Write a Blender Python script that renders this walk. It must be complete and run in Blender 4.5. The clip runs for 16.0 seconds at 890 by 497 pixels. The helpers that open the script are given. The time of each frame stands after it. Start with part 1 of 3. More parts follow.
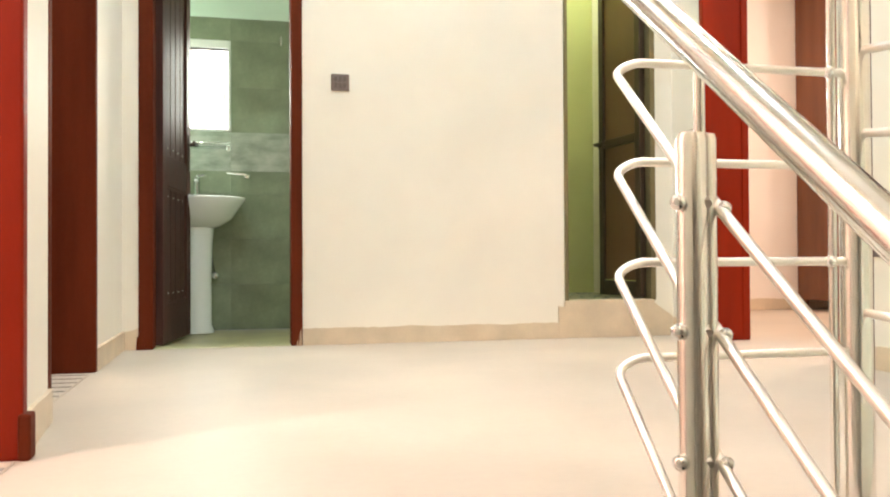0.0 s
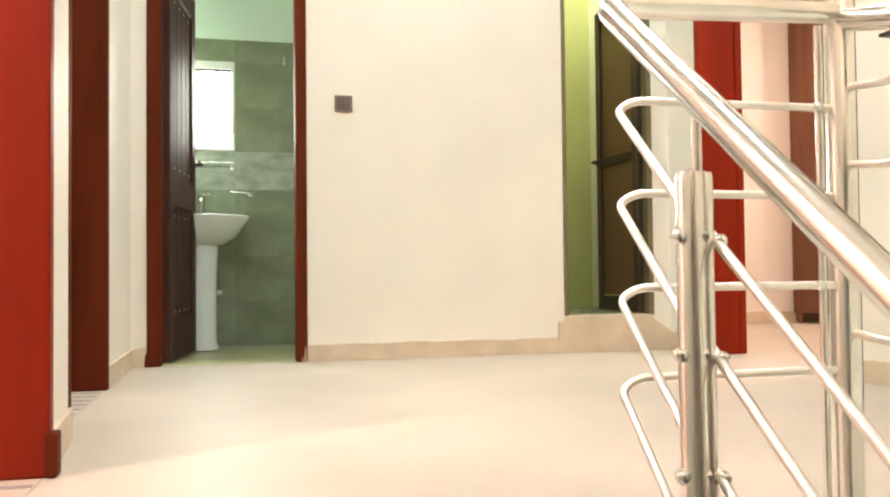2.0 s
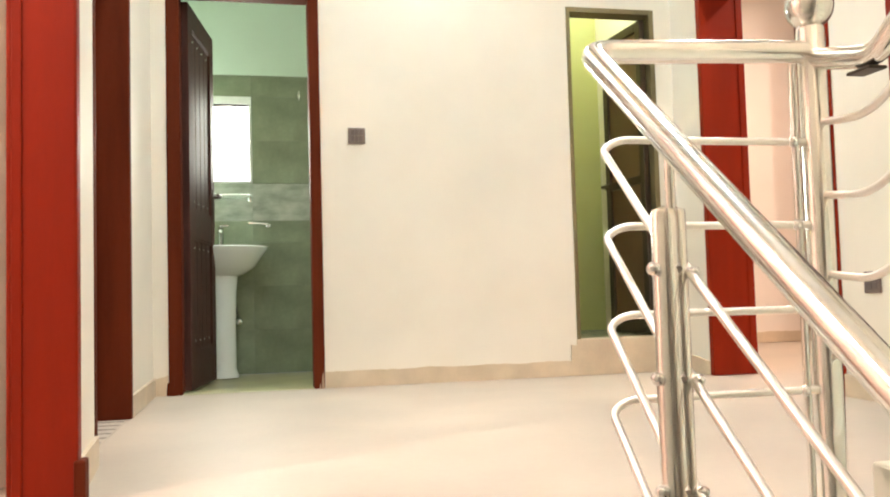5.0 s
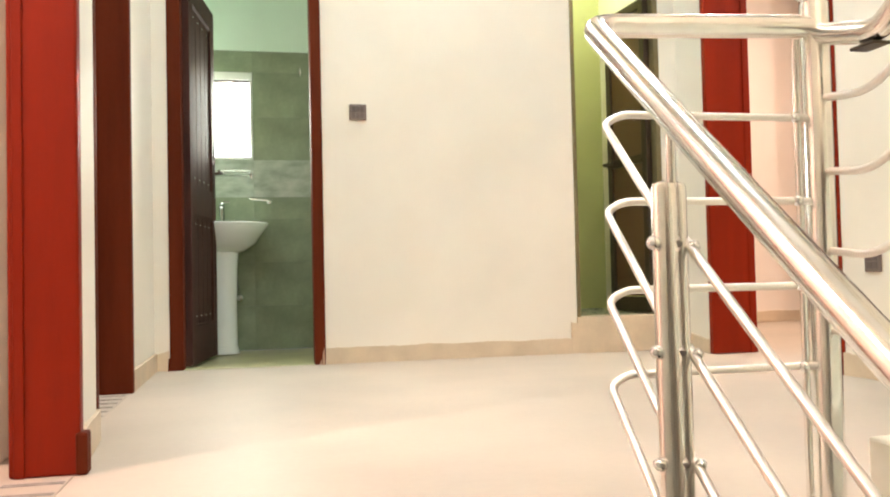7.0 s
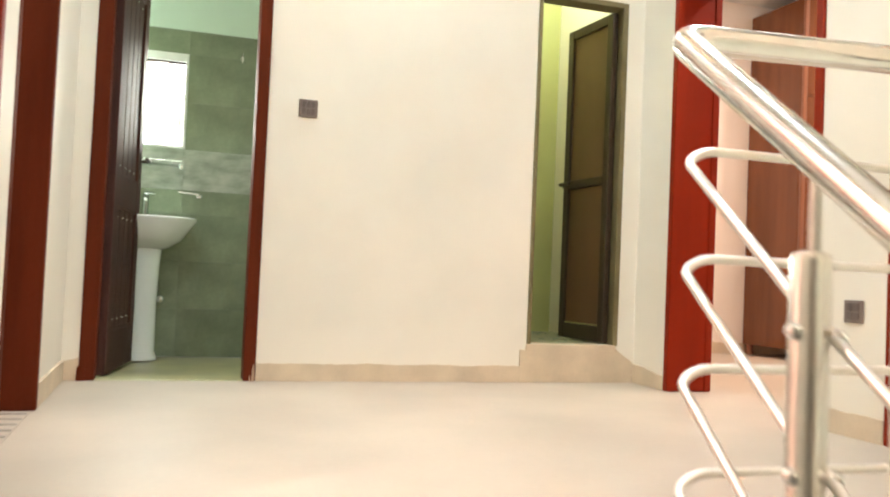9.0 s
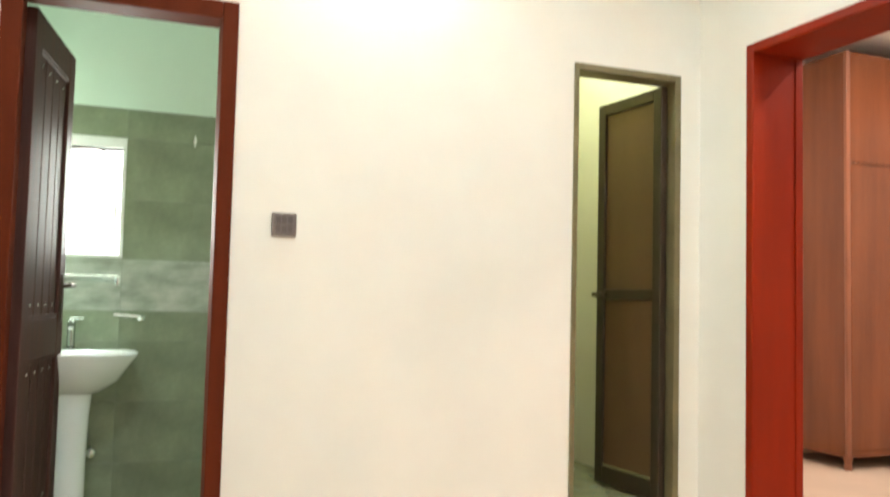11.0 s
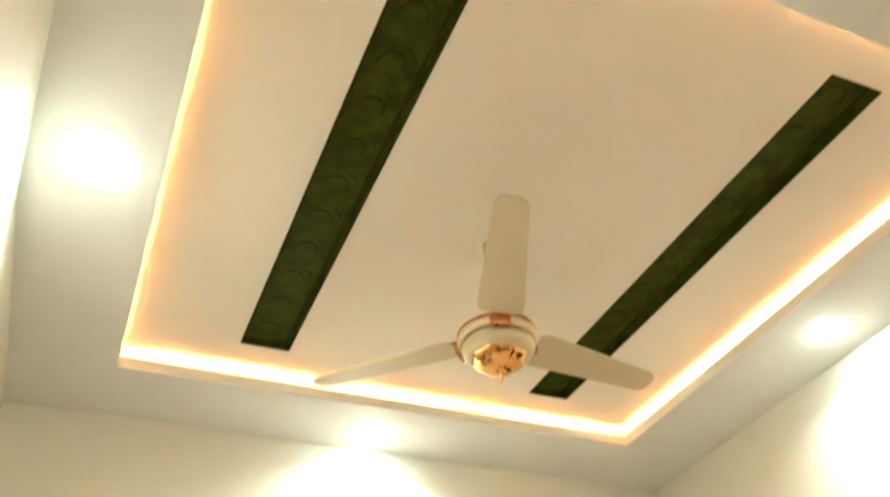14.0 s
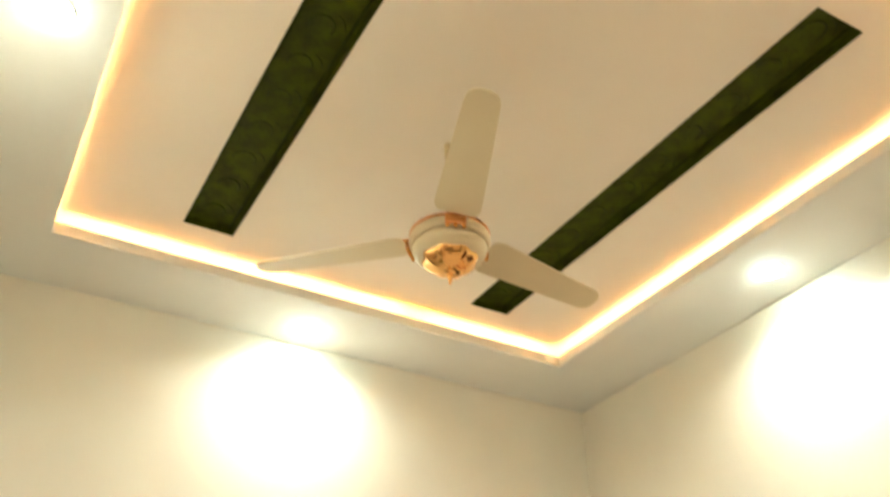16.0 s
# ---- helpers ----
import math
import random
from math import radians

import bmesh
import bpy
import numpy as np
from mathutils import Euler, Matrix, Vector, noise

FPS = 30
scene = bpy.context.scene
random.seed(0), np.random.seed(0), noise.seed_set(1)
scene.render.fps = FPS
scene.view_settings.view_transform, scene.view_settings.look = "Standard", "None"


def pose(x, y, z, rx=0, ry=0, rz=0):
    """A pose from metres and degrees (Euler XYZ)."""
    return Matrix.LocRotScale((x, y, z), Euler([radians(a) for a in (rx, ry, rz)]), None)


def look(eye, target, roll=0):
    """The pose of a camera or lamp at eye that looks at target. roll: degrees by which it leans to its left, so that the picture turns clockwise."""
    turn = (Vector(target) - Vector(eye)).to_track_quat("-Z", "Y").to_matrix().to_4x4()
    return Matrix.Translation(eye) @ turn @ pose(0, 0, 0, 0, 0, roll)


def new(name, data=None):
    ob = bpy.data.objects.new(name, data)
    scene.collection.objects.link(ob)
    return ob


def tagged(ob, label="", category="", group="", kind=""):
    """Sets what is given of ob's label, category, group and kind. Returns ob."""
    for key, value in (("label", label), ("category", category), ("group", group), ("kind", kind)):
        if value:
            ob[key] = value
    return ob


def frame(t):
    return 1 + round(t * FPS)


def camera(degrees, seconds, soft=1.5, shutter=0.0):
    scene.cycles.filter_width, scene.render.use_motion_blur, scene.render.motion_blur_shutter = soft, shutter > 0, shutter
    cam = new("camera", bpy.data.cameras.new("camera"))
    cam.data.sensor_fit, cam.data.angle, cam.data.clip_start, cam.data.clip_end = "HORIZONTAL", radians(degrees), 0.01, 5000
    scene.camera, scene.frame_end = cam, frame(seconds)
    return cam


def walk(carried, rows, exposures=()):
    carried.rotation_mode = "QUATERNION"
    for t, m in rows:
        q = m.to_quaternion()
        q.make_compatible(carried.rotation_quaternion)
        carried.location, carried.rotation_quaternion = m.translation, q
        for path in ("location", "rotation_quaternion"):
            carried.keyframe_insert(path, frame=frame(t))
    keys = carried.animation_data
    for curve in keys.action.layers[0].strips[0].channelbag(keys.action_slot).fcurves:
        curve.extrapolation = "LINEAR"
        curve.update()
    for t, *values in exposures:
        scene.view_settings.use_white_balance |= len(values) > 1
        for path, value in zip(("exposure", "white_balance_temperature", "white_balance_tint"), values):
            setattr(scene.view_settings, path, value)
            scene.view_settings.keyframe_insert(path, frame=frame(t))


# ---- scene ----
cam = camera(54.6, 16.0, soft=2.0, shutter=0.5)

PATH = [
    (0, (-0.45, 1.628, 0.423), (0.012, 3.573, 0.45), -0.3),
    (0.5, (-0.463, 1.666, 0.431), (0.031, 3.604, 0.444), 1.0),
    (1, (-0.517, 1.682, 0.427), (0.017, 3.609, 0.468), 1.0),
    (1.5, (-0.529, 1.633, 0.424), (-0.002, 3.561, 0.476), 0.8),
    (2, (-0.497, 1.551, 0.446), (-0.027, 3.494, 0.502), -0.6),
    (2.5, (-0.489, 1.452, 0.455), (-0.061, 3.403, 0.545), -1.1),
    (3, (-0.491, 1.411, 0.465), (-0.075, 3.363, 0.589), -1.5),
    (5.5, (-0.485, 1.449, 0.453), (-0.054, 3.399, 0.553), -1.5),
    (6, (-0.492, 1.419, 0.42), (-0.062, 3.372, 0.42), 0.1),
    (6.5, (-0.488, 1.43, 0.43), (-0.06, 3.384, 0.436), -0.4),
    (7, (-0.485, 1.444, 0.451), (-0.061, 3.397, 0.513), -1.3),
    (7.5, (-0.498, 1.455, 0.45), (-0.055, 3.404, 0.524), -0.7),
    (8, (-0.525, 1.481, 0.439), (-0.048, 3.422, 0.509), 0.2),
    (8.2, (-0.562, 1.486, 0.428), (-0.052, 3.418, 0.502), 1.2),
    (10.3, (-0.585, 2.614, 0.815), (0.118, 4.486, 0.861), 1.3),
    (10.5, (-0.527, 2.681, 0.847), (0.162, 4.557, 0.926), 1.4),
    (11, (-0.517, 2.821, 1.057), (0.188, 4.688, 1.181), 1.4),
    (11.5, (-0.583, 2.911, 1.145), (0.164, 4.734, 1.494), 0.6),
    (12, (-0.563, 2.852, 1.181), (0.15, 4.638, 1.731), 1.0),
    (12.5, (-0.665, 2.842, 1.275), (0.076, 4.554, 1.995), 0.3),
    (13, (-0.677, 2.807, 1.287), (0.032, 4.435, 2.208), -1.3),
    (13.5, (-0.666, 2.789, 1.286), (0.007, 4.307, 2.4), -2.8),
    (14, (-0.675, 2.782, 1.305), (-0.011, 4.185, 2.566), -3.8),
    (14.5, (-0.658, 2.779, 1.315), (-0.008, 4.09, 2.678), -3.8),
    (15, (-0.656, 2.78, 1.323), (0.034, 4.096, 2.663), -3.1),
    (15.5, (-0.659, 2.814, 1.306), (0.048, 4.203, 2.559), 0.3),
    (16, (-0.676, 2.879, 1.275), (0.151, 4.318, 2.391), -0.4),
]
EXPOSURES = [(0, 1.24, 7000, 25), (1.5, 1.26, 7000, 25), (3, 1.10, 7200, 27), (6.2, 1.20, 7050, 26), (8, 1.10, 7200, 27), (10.5, 1.30, 6700, 24), (11.5, 1.06, 7200, 25), (12, 0.80, 9000, 22), (12.5, 0.77, 9400, 22), (13.5, 0.82, 8900, 23), (14.5, 0.80, 7800, 17), (15, 0.79, 7500, 14), (16, 0.74, 8900, 22)]
walk(cam, [(t, look(eye, target, roll)) for t, eye, target, roll in PATH], EXPOSURES)

# ------------------------------------------------------------------ world and lights
world = bpy.data.worlds.new("world")
scene.world = world
world.use_nodes = True
wn = world.node_tree.nodes
sky = wn.new("ShaderNodeTexSky")
sky.sky_type, sky.sun_disc = "NISHITA", False
sky.sun_elevation, sky.sun_rotation = radians(40), radians(200)
world.node_tree.links.new(sky.outputs[0], wn["Background"].inputs[0])
wn["Background"].inputs[1].default_value = 0.12

ZC = 2.97       # lower ceiling
ZU = 3.065       # upper ceiling inside the cove
XL, XR, YF = -1.0, 1.89, 6.0
COOL = (0.74, 0.95, 1.0)
STAIR_FILL = (1.0, 0.93, 0.82)
WARM = (1.0, 0.80, 0.62)
PINK = (1.0, 0.80, 0.72)
SPOTS = [(0.39, 5.84), (-0.795, 4.61), (1.70, 4.61), (0.49, 3.36)]
ROOM_SPOTS = [(3.0, 6.6), (3.0, 5.0), (4.4, 6.4), (4.4, 4.9)]


def downlight_beam(x, y, z, watts, colour, spread=180):
    data = bpy.data.lights.new("downlight_beam", "AREA")
    data.shape, data.size, data.energy, data.color = "DISK", 0.085, watts, colour
    data.spread = radians(spread)
    new("downlight_beam", data).matrix_world = pose(x, y, z)


for sx, sy in SPOTS:
    downlight_beam(sx, sy, ZC - 0.022, 7.2, COOL, 150)
for sx, sy in ROOM_SPOTS:
    downlight_beam(sx, sy, ZC - 0.022, 12, WARM)
downlight_beam(-1.95, 3.02, ZC - 0.022, 26, PINK)
# fill lamp added in the farther side room, its source unseen
downlight_beam(-2.0, 5.0, ZC - 0.022, 8, WARM)
# unseen fill above the stairwell, added to brighten stairs and landing
downlight_beam(-0.45, 0.9, 4.577, 20, STAIR_FILL)
downlight_beam(0.9, 0.2, 4.577, 14, STAIR_FILL)
# greenish fill added to brighten the closet walls, no lamp known there
downlight_beam(1.5, 6.55, ZC - 0.022, 5.0, (0.93, 1.0, 0.72))

# daylight in the bathroom window's opening
day = bpy.data.lights.new("window_daylight", "AREA")
day.shape, day.size, day.size_y, day.energy, day.color = "RECTANGLE", 0.5, 0.5, 12, (0.83, 1.0, 0.86)
new("window_daylight", day).matrix_world = look((-0.76, 7.10, 1.5), (-0.76, 6.0, 1.4))


# ------------------------------------------------------------------ materials
def mat(name, rgb, rough=0.6, metal=0.0, scale=8.0, vary=0.08, bump=0.15, fine=90.0, stretch=(1, 1, 1), spec=0.5, coat=0.0, second=None):
    m = bpy.data.materials.new(name)
    m.use_nodes = True
    nt = m.node_tree
    N, L = nt.nodes, nt.links
    b = N["Principled BSDF"]
    b.inputs["Roughness"].default_value = rough
    b.inputs["Metallic"].default_value = metal
    b.inputs["Specular IOR Level"].default_value = spec
    b.inputs["Coat Weight"].default_value = coat
    b.inputs["Coat Roughness"].default_value = 0.12
    co = N.new("ShaderNodeTexCoord")
    mp = N.new("ShaderNodeMapping")
    mp.inputs["Scale"].default_value = stretch
    L.new(co.outputs["Object"], mp.inputs[0])
    n1 = N.new("ShaderNodeTexNoise")
    n1.inputs["Scale"].default_value, n1.inputs["Detail"].default_value = scale, 6
    n2 = N.new("ShaderNodeTexNoise")
    n2.inputs["Scale"].default_value, n2.inputs["Detail"].default_value = fine, 4
    L.new(mp.outputs[0], n1.inputs[0])
    L.new(mp.outputs[0], n2.inputs[0])
    mix = N.new("ShaderNodeMix")
    mix.data_type = "RGBA"
    lo = second or [c * (1 - vary) for c in rgb]
    hi = rgb if second else [min(1, c * (1 + vary)) for c in rgb]
    mix.inputs["A"].default_value = (*lo, 1)
    mix.inputs["B"].default_value = (*hi, 1)
    ramp = N.new("ShaderNodeMapRange")
    ramp.inputs["From Min"].default_value, ramp.inputs["From Max"].default_value = 0.32, 0.68
    L.new(n1.outputs[0], ramp.inputs[0])
    L.new(ramp.outputs[0], mix.inputs["Factor"])
    mul = N.new("ShaderNodeMix")
    mul.data_type, mul.blend_type = "RGBA", "MULTIPLY"
    mul.inputs["Factor"].default_value = vary
    L.new(mix.outputs["Result"], mul.inputs["A"])
    L.new(n2.outputs[0], mul.inputs["B"])
    L.new(mul.outputs["Result"], b.inputs["Base Color"])
    rr = N.new("ShaderNodeMapRange")
    rr.inputs["To Min"].default_value, rr.inputs["To Max"].default_value = max(0.02, rough * 0.85), min(1, rough * 1.15)
    L.new(n1.outputs[0], rr.inputs[0])
    L.new(rr.outputs[0], b.inputs["Roughness"])
    if bump:
        bp = N.new("ShaderNodeBump")
        bp.inputs["Strength"].default_value, bp.inputs["Distance"].default_value = bump, 0.002
        L.new(n2.outputs[0], bp.inputs["Height"])
        L.new(bp.outputs[0], b.inputs["Normal"])
    return m


def glow(name, rgb, strength):
    m = bpy.data.materials.new(name)
    m.use_nodes = True
    b = m.node_tree.nodes["Principled BSDF"]
    b.inputs["Base Color"].default_value = (0.8, 0.8, 0.8, 1)
    b.inputs["Emission Color"].default_value = (*rgb, 1)
    b.inputs["Emission Strength"].default_value = strength
    return m


def glass(name, rgb, rough):
    m = mat(name, rgb, rough, bump=0, vary=0.01)
    b = m.node_tree.nodes["Principled BSDF"]
    b.inputs["Transmission Weight"].default_value = 1.0
    b.inputs["IOR"].default_value = 1.45
    return m


M_WALL = mat("cream_wall_paint", (0.80, 0.75, 0.645), 0.62, scale=2.2, vary=0.035, bump=0.10, fine=160)
M_CEIL = mat("white_ceiling_paint", (0.78, 0.79, 0.77), 0.7, scale=2.5, vary=0.03, bump=0.08, fine=140)
M_UPPER = mat("cream_ceiling_paint", (0.86, 0.79, 0.71), 0.7, scale=2.0, vary=0.03, bump=0.08, fine=140)
M_FLOOR = mat("polished_cream_marble", (0.495, 0.418, 0.335), 0.48, scale=1.7, vary=0.09, bump=0.03, fine=40, spec=0.4)
M_STEP = mat("pale_greenish_marble", (0.74, 0.74, 0.62), 0.3, scale=4, vary=0.06, bump=0.03, fine=40)
M_SKIRT = mat("beige_marble_skirting", (0.66, 0.53, 0.38), 0.45, scale=6, vary=0.10, bump=0.10)
M_RED = mat("glossy_mahogany_paint", (0.25, 0.015, 0.0009), 0.45, scale=1.5, vary=0.14, bump=0.06, fine=60, stretch=(5, 5, 0.5), spec=0.18)
M_BROWNRED = mat("brown_mahogany_varnish", (0.12, 0.021, 0.007), 0.6, scale=2, vary=0.2, bump=0.06, fine=60, stretch=(5, 5, 0.5), spec=0.06)
M_LEAF = mat("dark_stained_door_wood", (0.075, 0.030, 0.022), 0.65, spec=0.18, scale=4, vary=0.3, bump=0.15, fine=60, stretch=(8, 8, 0.6))
M_BARE = mat("raw_chipped_wood", (0.55, 0.36, 0.24), 0.7, scale=30, vary=0.3, bump=0.5)
M_STEEL = mat("polished_stainless_steel", (0.91, 0.89, 0.85), 0.19, 1.0, scale=20, vary=0.04, bump=0.03, fine=200)
M_BAR = mat("satin_stainless_bar", (0.86, 0.82, 0.765), 0.42, 1.0, scale=20, vary=0.05, bump=0.04, fine=200)
M_CHROME = mat("chrome", (0.85, 0.86, 0.86), 0.08, 1.0, vary=0.02, bump=0)
M_DULL = mat("dark_reflecting_chrome", (0.34, 0.36, 0.33), 0.22, 1.0, vary=0.1, bump=0.02)
M_TILE = mat("grey_green_stone_tile", (0.235, 0.29, 0.195), 0.32, scale=5, vary=0.22, bump=0.08, fine=50)
M_DECOR = mat("patterned_decor_tile", (0.50, 0.54, 0.47), 0.30, scale=7, vary=0.12, bump=0.05, stretch=(1.0, 1.0, 2.2), second=(0.24, 0.29, 0.225))
M_GROUT = mat("grey_grout", (0.25, 0.30, 0.235), 0.85, bump=0.2)
M_MINT = mat("pale_mint_paint", (0.66, 0.82, 0.72), 0.6, scale=2, vary=0.03, bump=0.06)
M_BATHFLOOR = mat("green_grey_floor_tile", (0.50, 0.48, 0.26), 0.35, scale=4, vary=0.15, bump=0.05)
M_LIME = mat("lime_green_wall_paint", (0.50, 0.52, 0.23), 0.45, scale=2.5, vary=0.06, bump=0.06)
M_BRONZE = mat("dark_bronze_aluminium", (0.060, 0.040, 0.024), 0.40, 0.35, scale=6, vary=0.15, bump=0.05)
M_OLIVE = mat("olive_bronze_aluminium", (0.20, 0.16, 0.075), 0.45, 0.3, scale=6, vary=0.15, bump=0.05)
M_PANEL = mat("brown_frosted_door_panel", (0.145, 0.075, 0.034), 0.42, scale=3, vary=0.15, bump=0.05, stretch=(1, 1, 0.4))
M_CERAMIC = mat("white_ceramic", (0.80, 0.85, 0.84), 0.12, scale=3, vary=0.02, bump=0, coat=0.5)
M_SWITCH = mat("brown_grey_switch_plastic", (0.19, 0.145, 0.125), 0.35, scale=20, vary=0.1, bump=0.05)
M_SWITCHKEY = mat("darker_switch_key", (0.13, 0.10, 0.09), 0.3, scale=20, vary=0.1, bump=0.05)
M_WHITE = mat("white_window_frame", (0.80, 0.82, 0.80), 0.4, vary=0.03, bump=0.03)
M_DARK = mat("black_gap_shade", (0.02, 0.02, 0.02), 0.7, vary=0.1, bump=0.1)
M_PANE = glow("frosted_daylit_pane", (0.93, 1.0, 0.98), 2.6)
M_CLEAR = glass("clear_glass", (0.85, 0.95, 0.92), 0.03)
M_WARDROBE = mat("brown_laminate_wood", (0.17, 0.052, 0.018), 0.22, scale=1.6, vary=0.22, bump=0.03, fine=30, stretch=(4, 4, 0.5))
M_WARDEDGE = mat("light_wood_edge", (0.25, 0.095, 0.048), 0.35, scale=4, vary=0.2, bump=0.05, stretch=(6, 6, 0.5))
M_PINKWALL = mat("warm_white_wall_paint", (0.82, 0.74, 0.66), 0.6, scale=2, vary=0.03, bump=0.08, fine=150)
M_GREEN = mat("dark_green_damask_paper", (0.050, 0.064, 0.003), 0.7, scale=14, vary=0.4, bump=0.4, fine=70, spec=0.12)
M_GREENRING = mat("dark_green_embossed_paper", (0.028, 0.042, 0.0012), 0.65, spec=0.12, scale=20, vary=0.4, bump=0.5, fine=90)
M_BLADE = mat("cream_fan_paint", (0.70, 0.60, 0.42), 0.4, scale=3, vary=0.04, bump=0.02)
M_COPPER = mat("polished_copper", (0.90, 0.46, 0.24), 0.14, 1.0, scale=10, vary=0.06, bump=0.02)
M_GOLD = mat("polished_gold", (0.92, 0.50, 0.20), 0.13, 1.0, scale=10, vary=0.06, bump=0.02)
M_LED = glow("warm_led_strip", (1.0, 0.60, 0.28), 30)
M_LEDGOLD = glow("yellow_led_joint", (1.0, 0.55, 0.05), 24)
M_LAMP = glow("cool_downlight_lens", (0.55, 0.93, 1.0), 110)
M_CLOSETFLOOR = mat("dirty_olive_floor_tile", (0.24, 0.235, 0.12), 0.5, scale=9, vary=0.3, bump=0.2)
M_GROOVE = mat("grey_groove_filler", (0.30, 0.27, 0.24), 0.8, scale=30, vary=0.25, bump=0.3)


# ------------------------------------------------------------------ mesh helpers
def part(name, bm, material, parent=None, label="", smooth=False):
    bmesh.ops.recalc_face_normals(bm, faces=bm.faces[:])
    me = bpy.data.meshes.new(name)
    bm.to_mesh(me)
    bm.free()
    me.materials.append(material)
    if smooth:
        for p in me.polygons:
            p.use_smooth = True
        me.set_sharp_from_angle(angle=radians(40))
    ob = new(name, me)
    if parent is not None:
        ob.parent = parent
    if label:
        ob["label"] = label
    return ob


def thing(name, at, label, category, group="", kind=""):
    ob = new(name)
    ob.location = at
    ob.empty_display_size = 0.1
    return tagged(ob, label, category, group, kind)


def box(bm, x0, x1, y0, y1, z0, z1, bevel=0.0):
    g = bmesh.ops.create_cube(bm, size=1.0)
    for v in g["verts"]:
        v.co = Vector(((x0 + x1) / 2 + v.co.x * (x1 - x0), (y0 + y1) / 2 + v.co.y * (y1 - y0), (z0 + z1) / 2 + v.co.z * (z1 - z0)))
    if bevel:
        edges = list({e for v in g["verts"] for e in v.link_edges})
        bmesh.ops.bevel(bm, geom=edges, offset=bevel, segments=2, affect="EDGES", profile=0.5)
    return bm


def boxes(*rows, bevel=0.0):
    bm = bmesh.new()
    for r in rows:
        box(bm, *r, bevel=bevel)
    return bm


def structure(name, bm, material, label="", category=""):
    return tagged(part(name, bm, material), label, category, kind="structure")


def lathe(profile, seg=32, bm=None, centre=(0, 0, 0), sx=1.0, sy=1.0):
    """Turns (radius, z) rows round the z axis."""
    bm = bm or bmesh.new()
    rings = []
    for r, z in profile:
        if r < 1e-6:
            rings.append([bm.verts.new((centre[0], centre[1], centre[2] + z))])
        else:
            rings.append([bm.verts.new((centre[0] + sx * r * math.cos(2 * math.pi * i / seg), centre[1] + sy * r * math.sin(2 * math.pi * i / seg), centre[2] + z)) for i in range(seg)])
    for a, b in zip(rings, rings[1:]):
        for i in range(seg):
            j = (i + 1) % seg
            if len(a) == 1 and len(b) == 1:
                continue
            if len(a) == 1:
                bm.faces.new((a[0], b[i], b[j]))
            elif len(b) == 1:
                bm.faces.new((a[i], a[j], b[0]))
            else:
                bm.faces.new((a[i], a[j], b[j], b[i]))
    for ring in (rings[0], rings[-1]):
        if len(ring) > 2:
            bm.faces.new(ring)
    return bm


def fillet(points, r, n=6):
    """Rounds the inner corners of a line of points."""
    pts = [Vector(p) for p in points]
    out = [pts[0]]
    for a, b, c in zip(pts, pts[1:], pts[2:]):
        u, w = (a - b).normalized(), (c - b).normalized()
        d = min(r, (a - b).length * 0.49, (c - b).length * 0.49)
        p, q = b + u * d, b + w * d
        for i in range(n + 1):
            s = i / n
            out.append(p * (1 - s) ** 2 + b * 2 * s * (1 - s) + q * s * s)
    out.append(pts[-1])
    return out


def tube(points, r, seg=14, bm=None):
    """Sweeps a circle along points, with closed ends."""
    bm = bm or bmesh.new()
    pts = [Vector(p) for p in points]
    side = None
    rings = []
    for i, p in enumerate(pts):
        d = (pts[min(i + 1, len(pts) - 1)] - pts[max(i - 1, 0)]).normalized()
        if side is None:
            side = d.orthogonal().normalized()
        side = (side - d * side.dot(d)).normalized()
        up = d.cross(side)
        rings.append([bm.verts.new(p + r * (math.cos(2 * math.pi * k / seg) * side + math.sin(2 * math.pi * k / seg) * up)) for k in range(seg)])
    for a, b in zip(rings, rings[1:]):
        for k in range(seg):
            bm.faces.new((a[k], a[(k + 1) % seg], b[(k + 1) % seg], b[k]))
    bm.faces.new(rings[0])
    bm.faces.new(rings[-1])
    return bm


def ball(r, centre, bm=None, seg=20):
    prof = [(r * math.sin(math.pi * i / 12), -r * math.cos(math.pi * i / 12)) for i in range(13)]
    prof[0], prof[-1] = (0, -r), (0, r)
    return lathe(prof, seg, bm, centre)


# ------------------------------------------------------------------ large structure
EDGE = 2.66         # front edge of the landing
TW = 0.235          # thickness of the side walls
XA = -0.915            # face of the side wall beside the nearer doorway
AY0, AY1 = 2.475, 3.67     # opening of the nearer side door, outer frame edges
BY0, BY1 = 4.10, 5.18
RY0, RY1 = 4.60, 5.68
QY0, QY1 = 3.17, 4.25
TOP = 2.13
BX0, BX1 = -0.925, -0.147
WX0, WX1, WZ0, WZ1 = 1.25, 1.785, 0.20, 2.085

structure("floor", boxes((XL, XR, EDGE, YF, -0.15, 0.0)), M_FLOOR, "polished cream marble landing floor", "floor")
structure("wall_north", boxes((XL, BX0, YF, 6.12, 0, ZC), (BX0, BX1, YF, 6.12, TOP, ZC), (BX1, WX0, YF, 6.12, 0, ZC), (WX0, WX1, YF, 6.12, WZ1, ZC),
                              (WX0, WX1, YF, 6.12, -0.1, WZ0 - 0.004), (WX1, XR, YF, 6.12, 0, ZC)), M_WALL, "plain cream painted plaster wall", "wall")


def lean(y):
    """How far the side wall stands into the landing."""
    return 0.085 * min(1.0, max(0.0, (4.8 - y) / (4.8 - 3.67)))


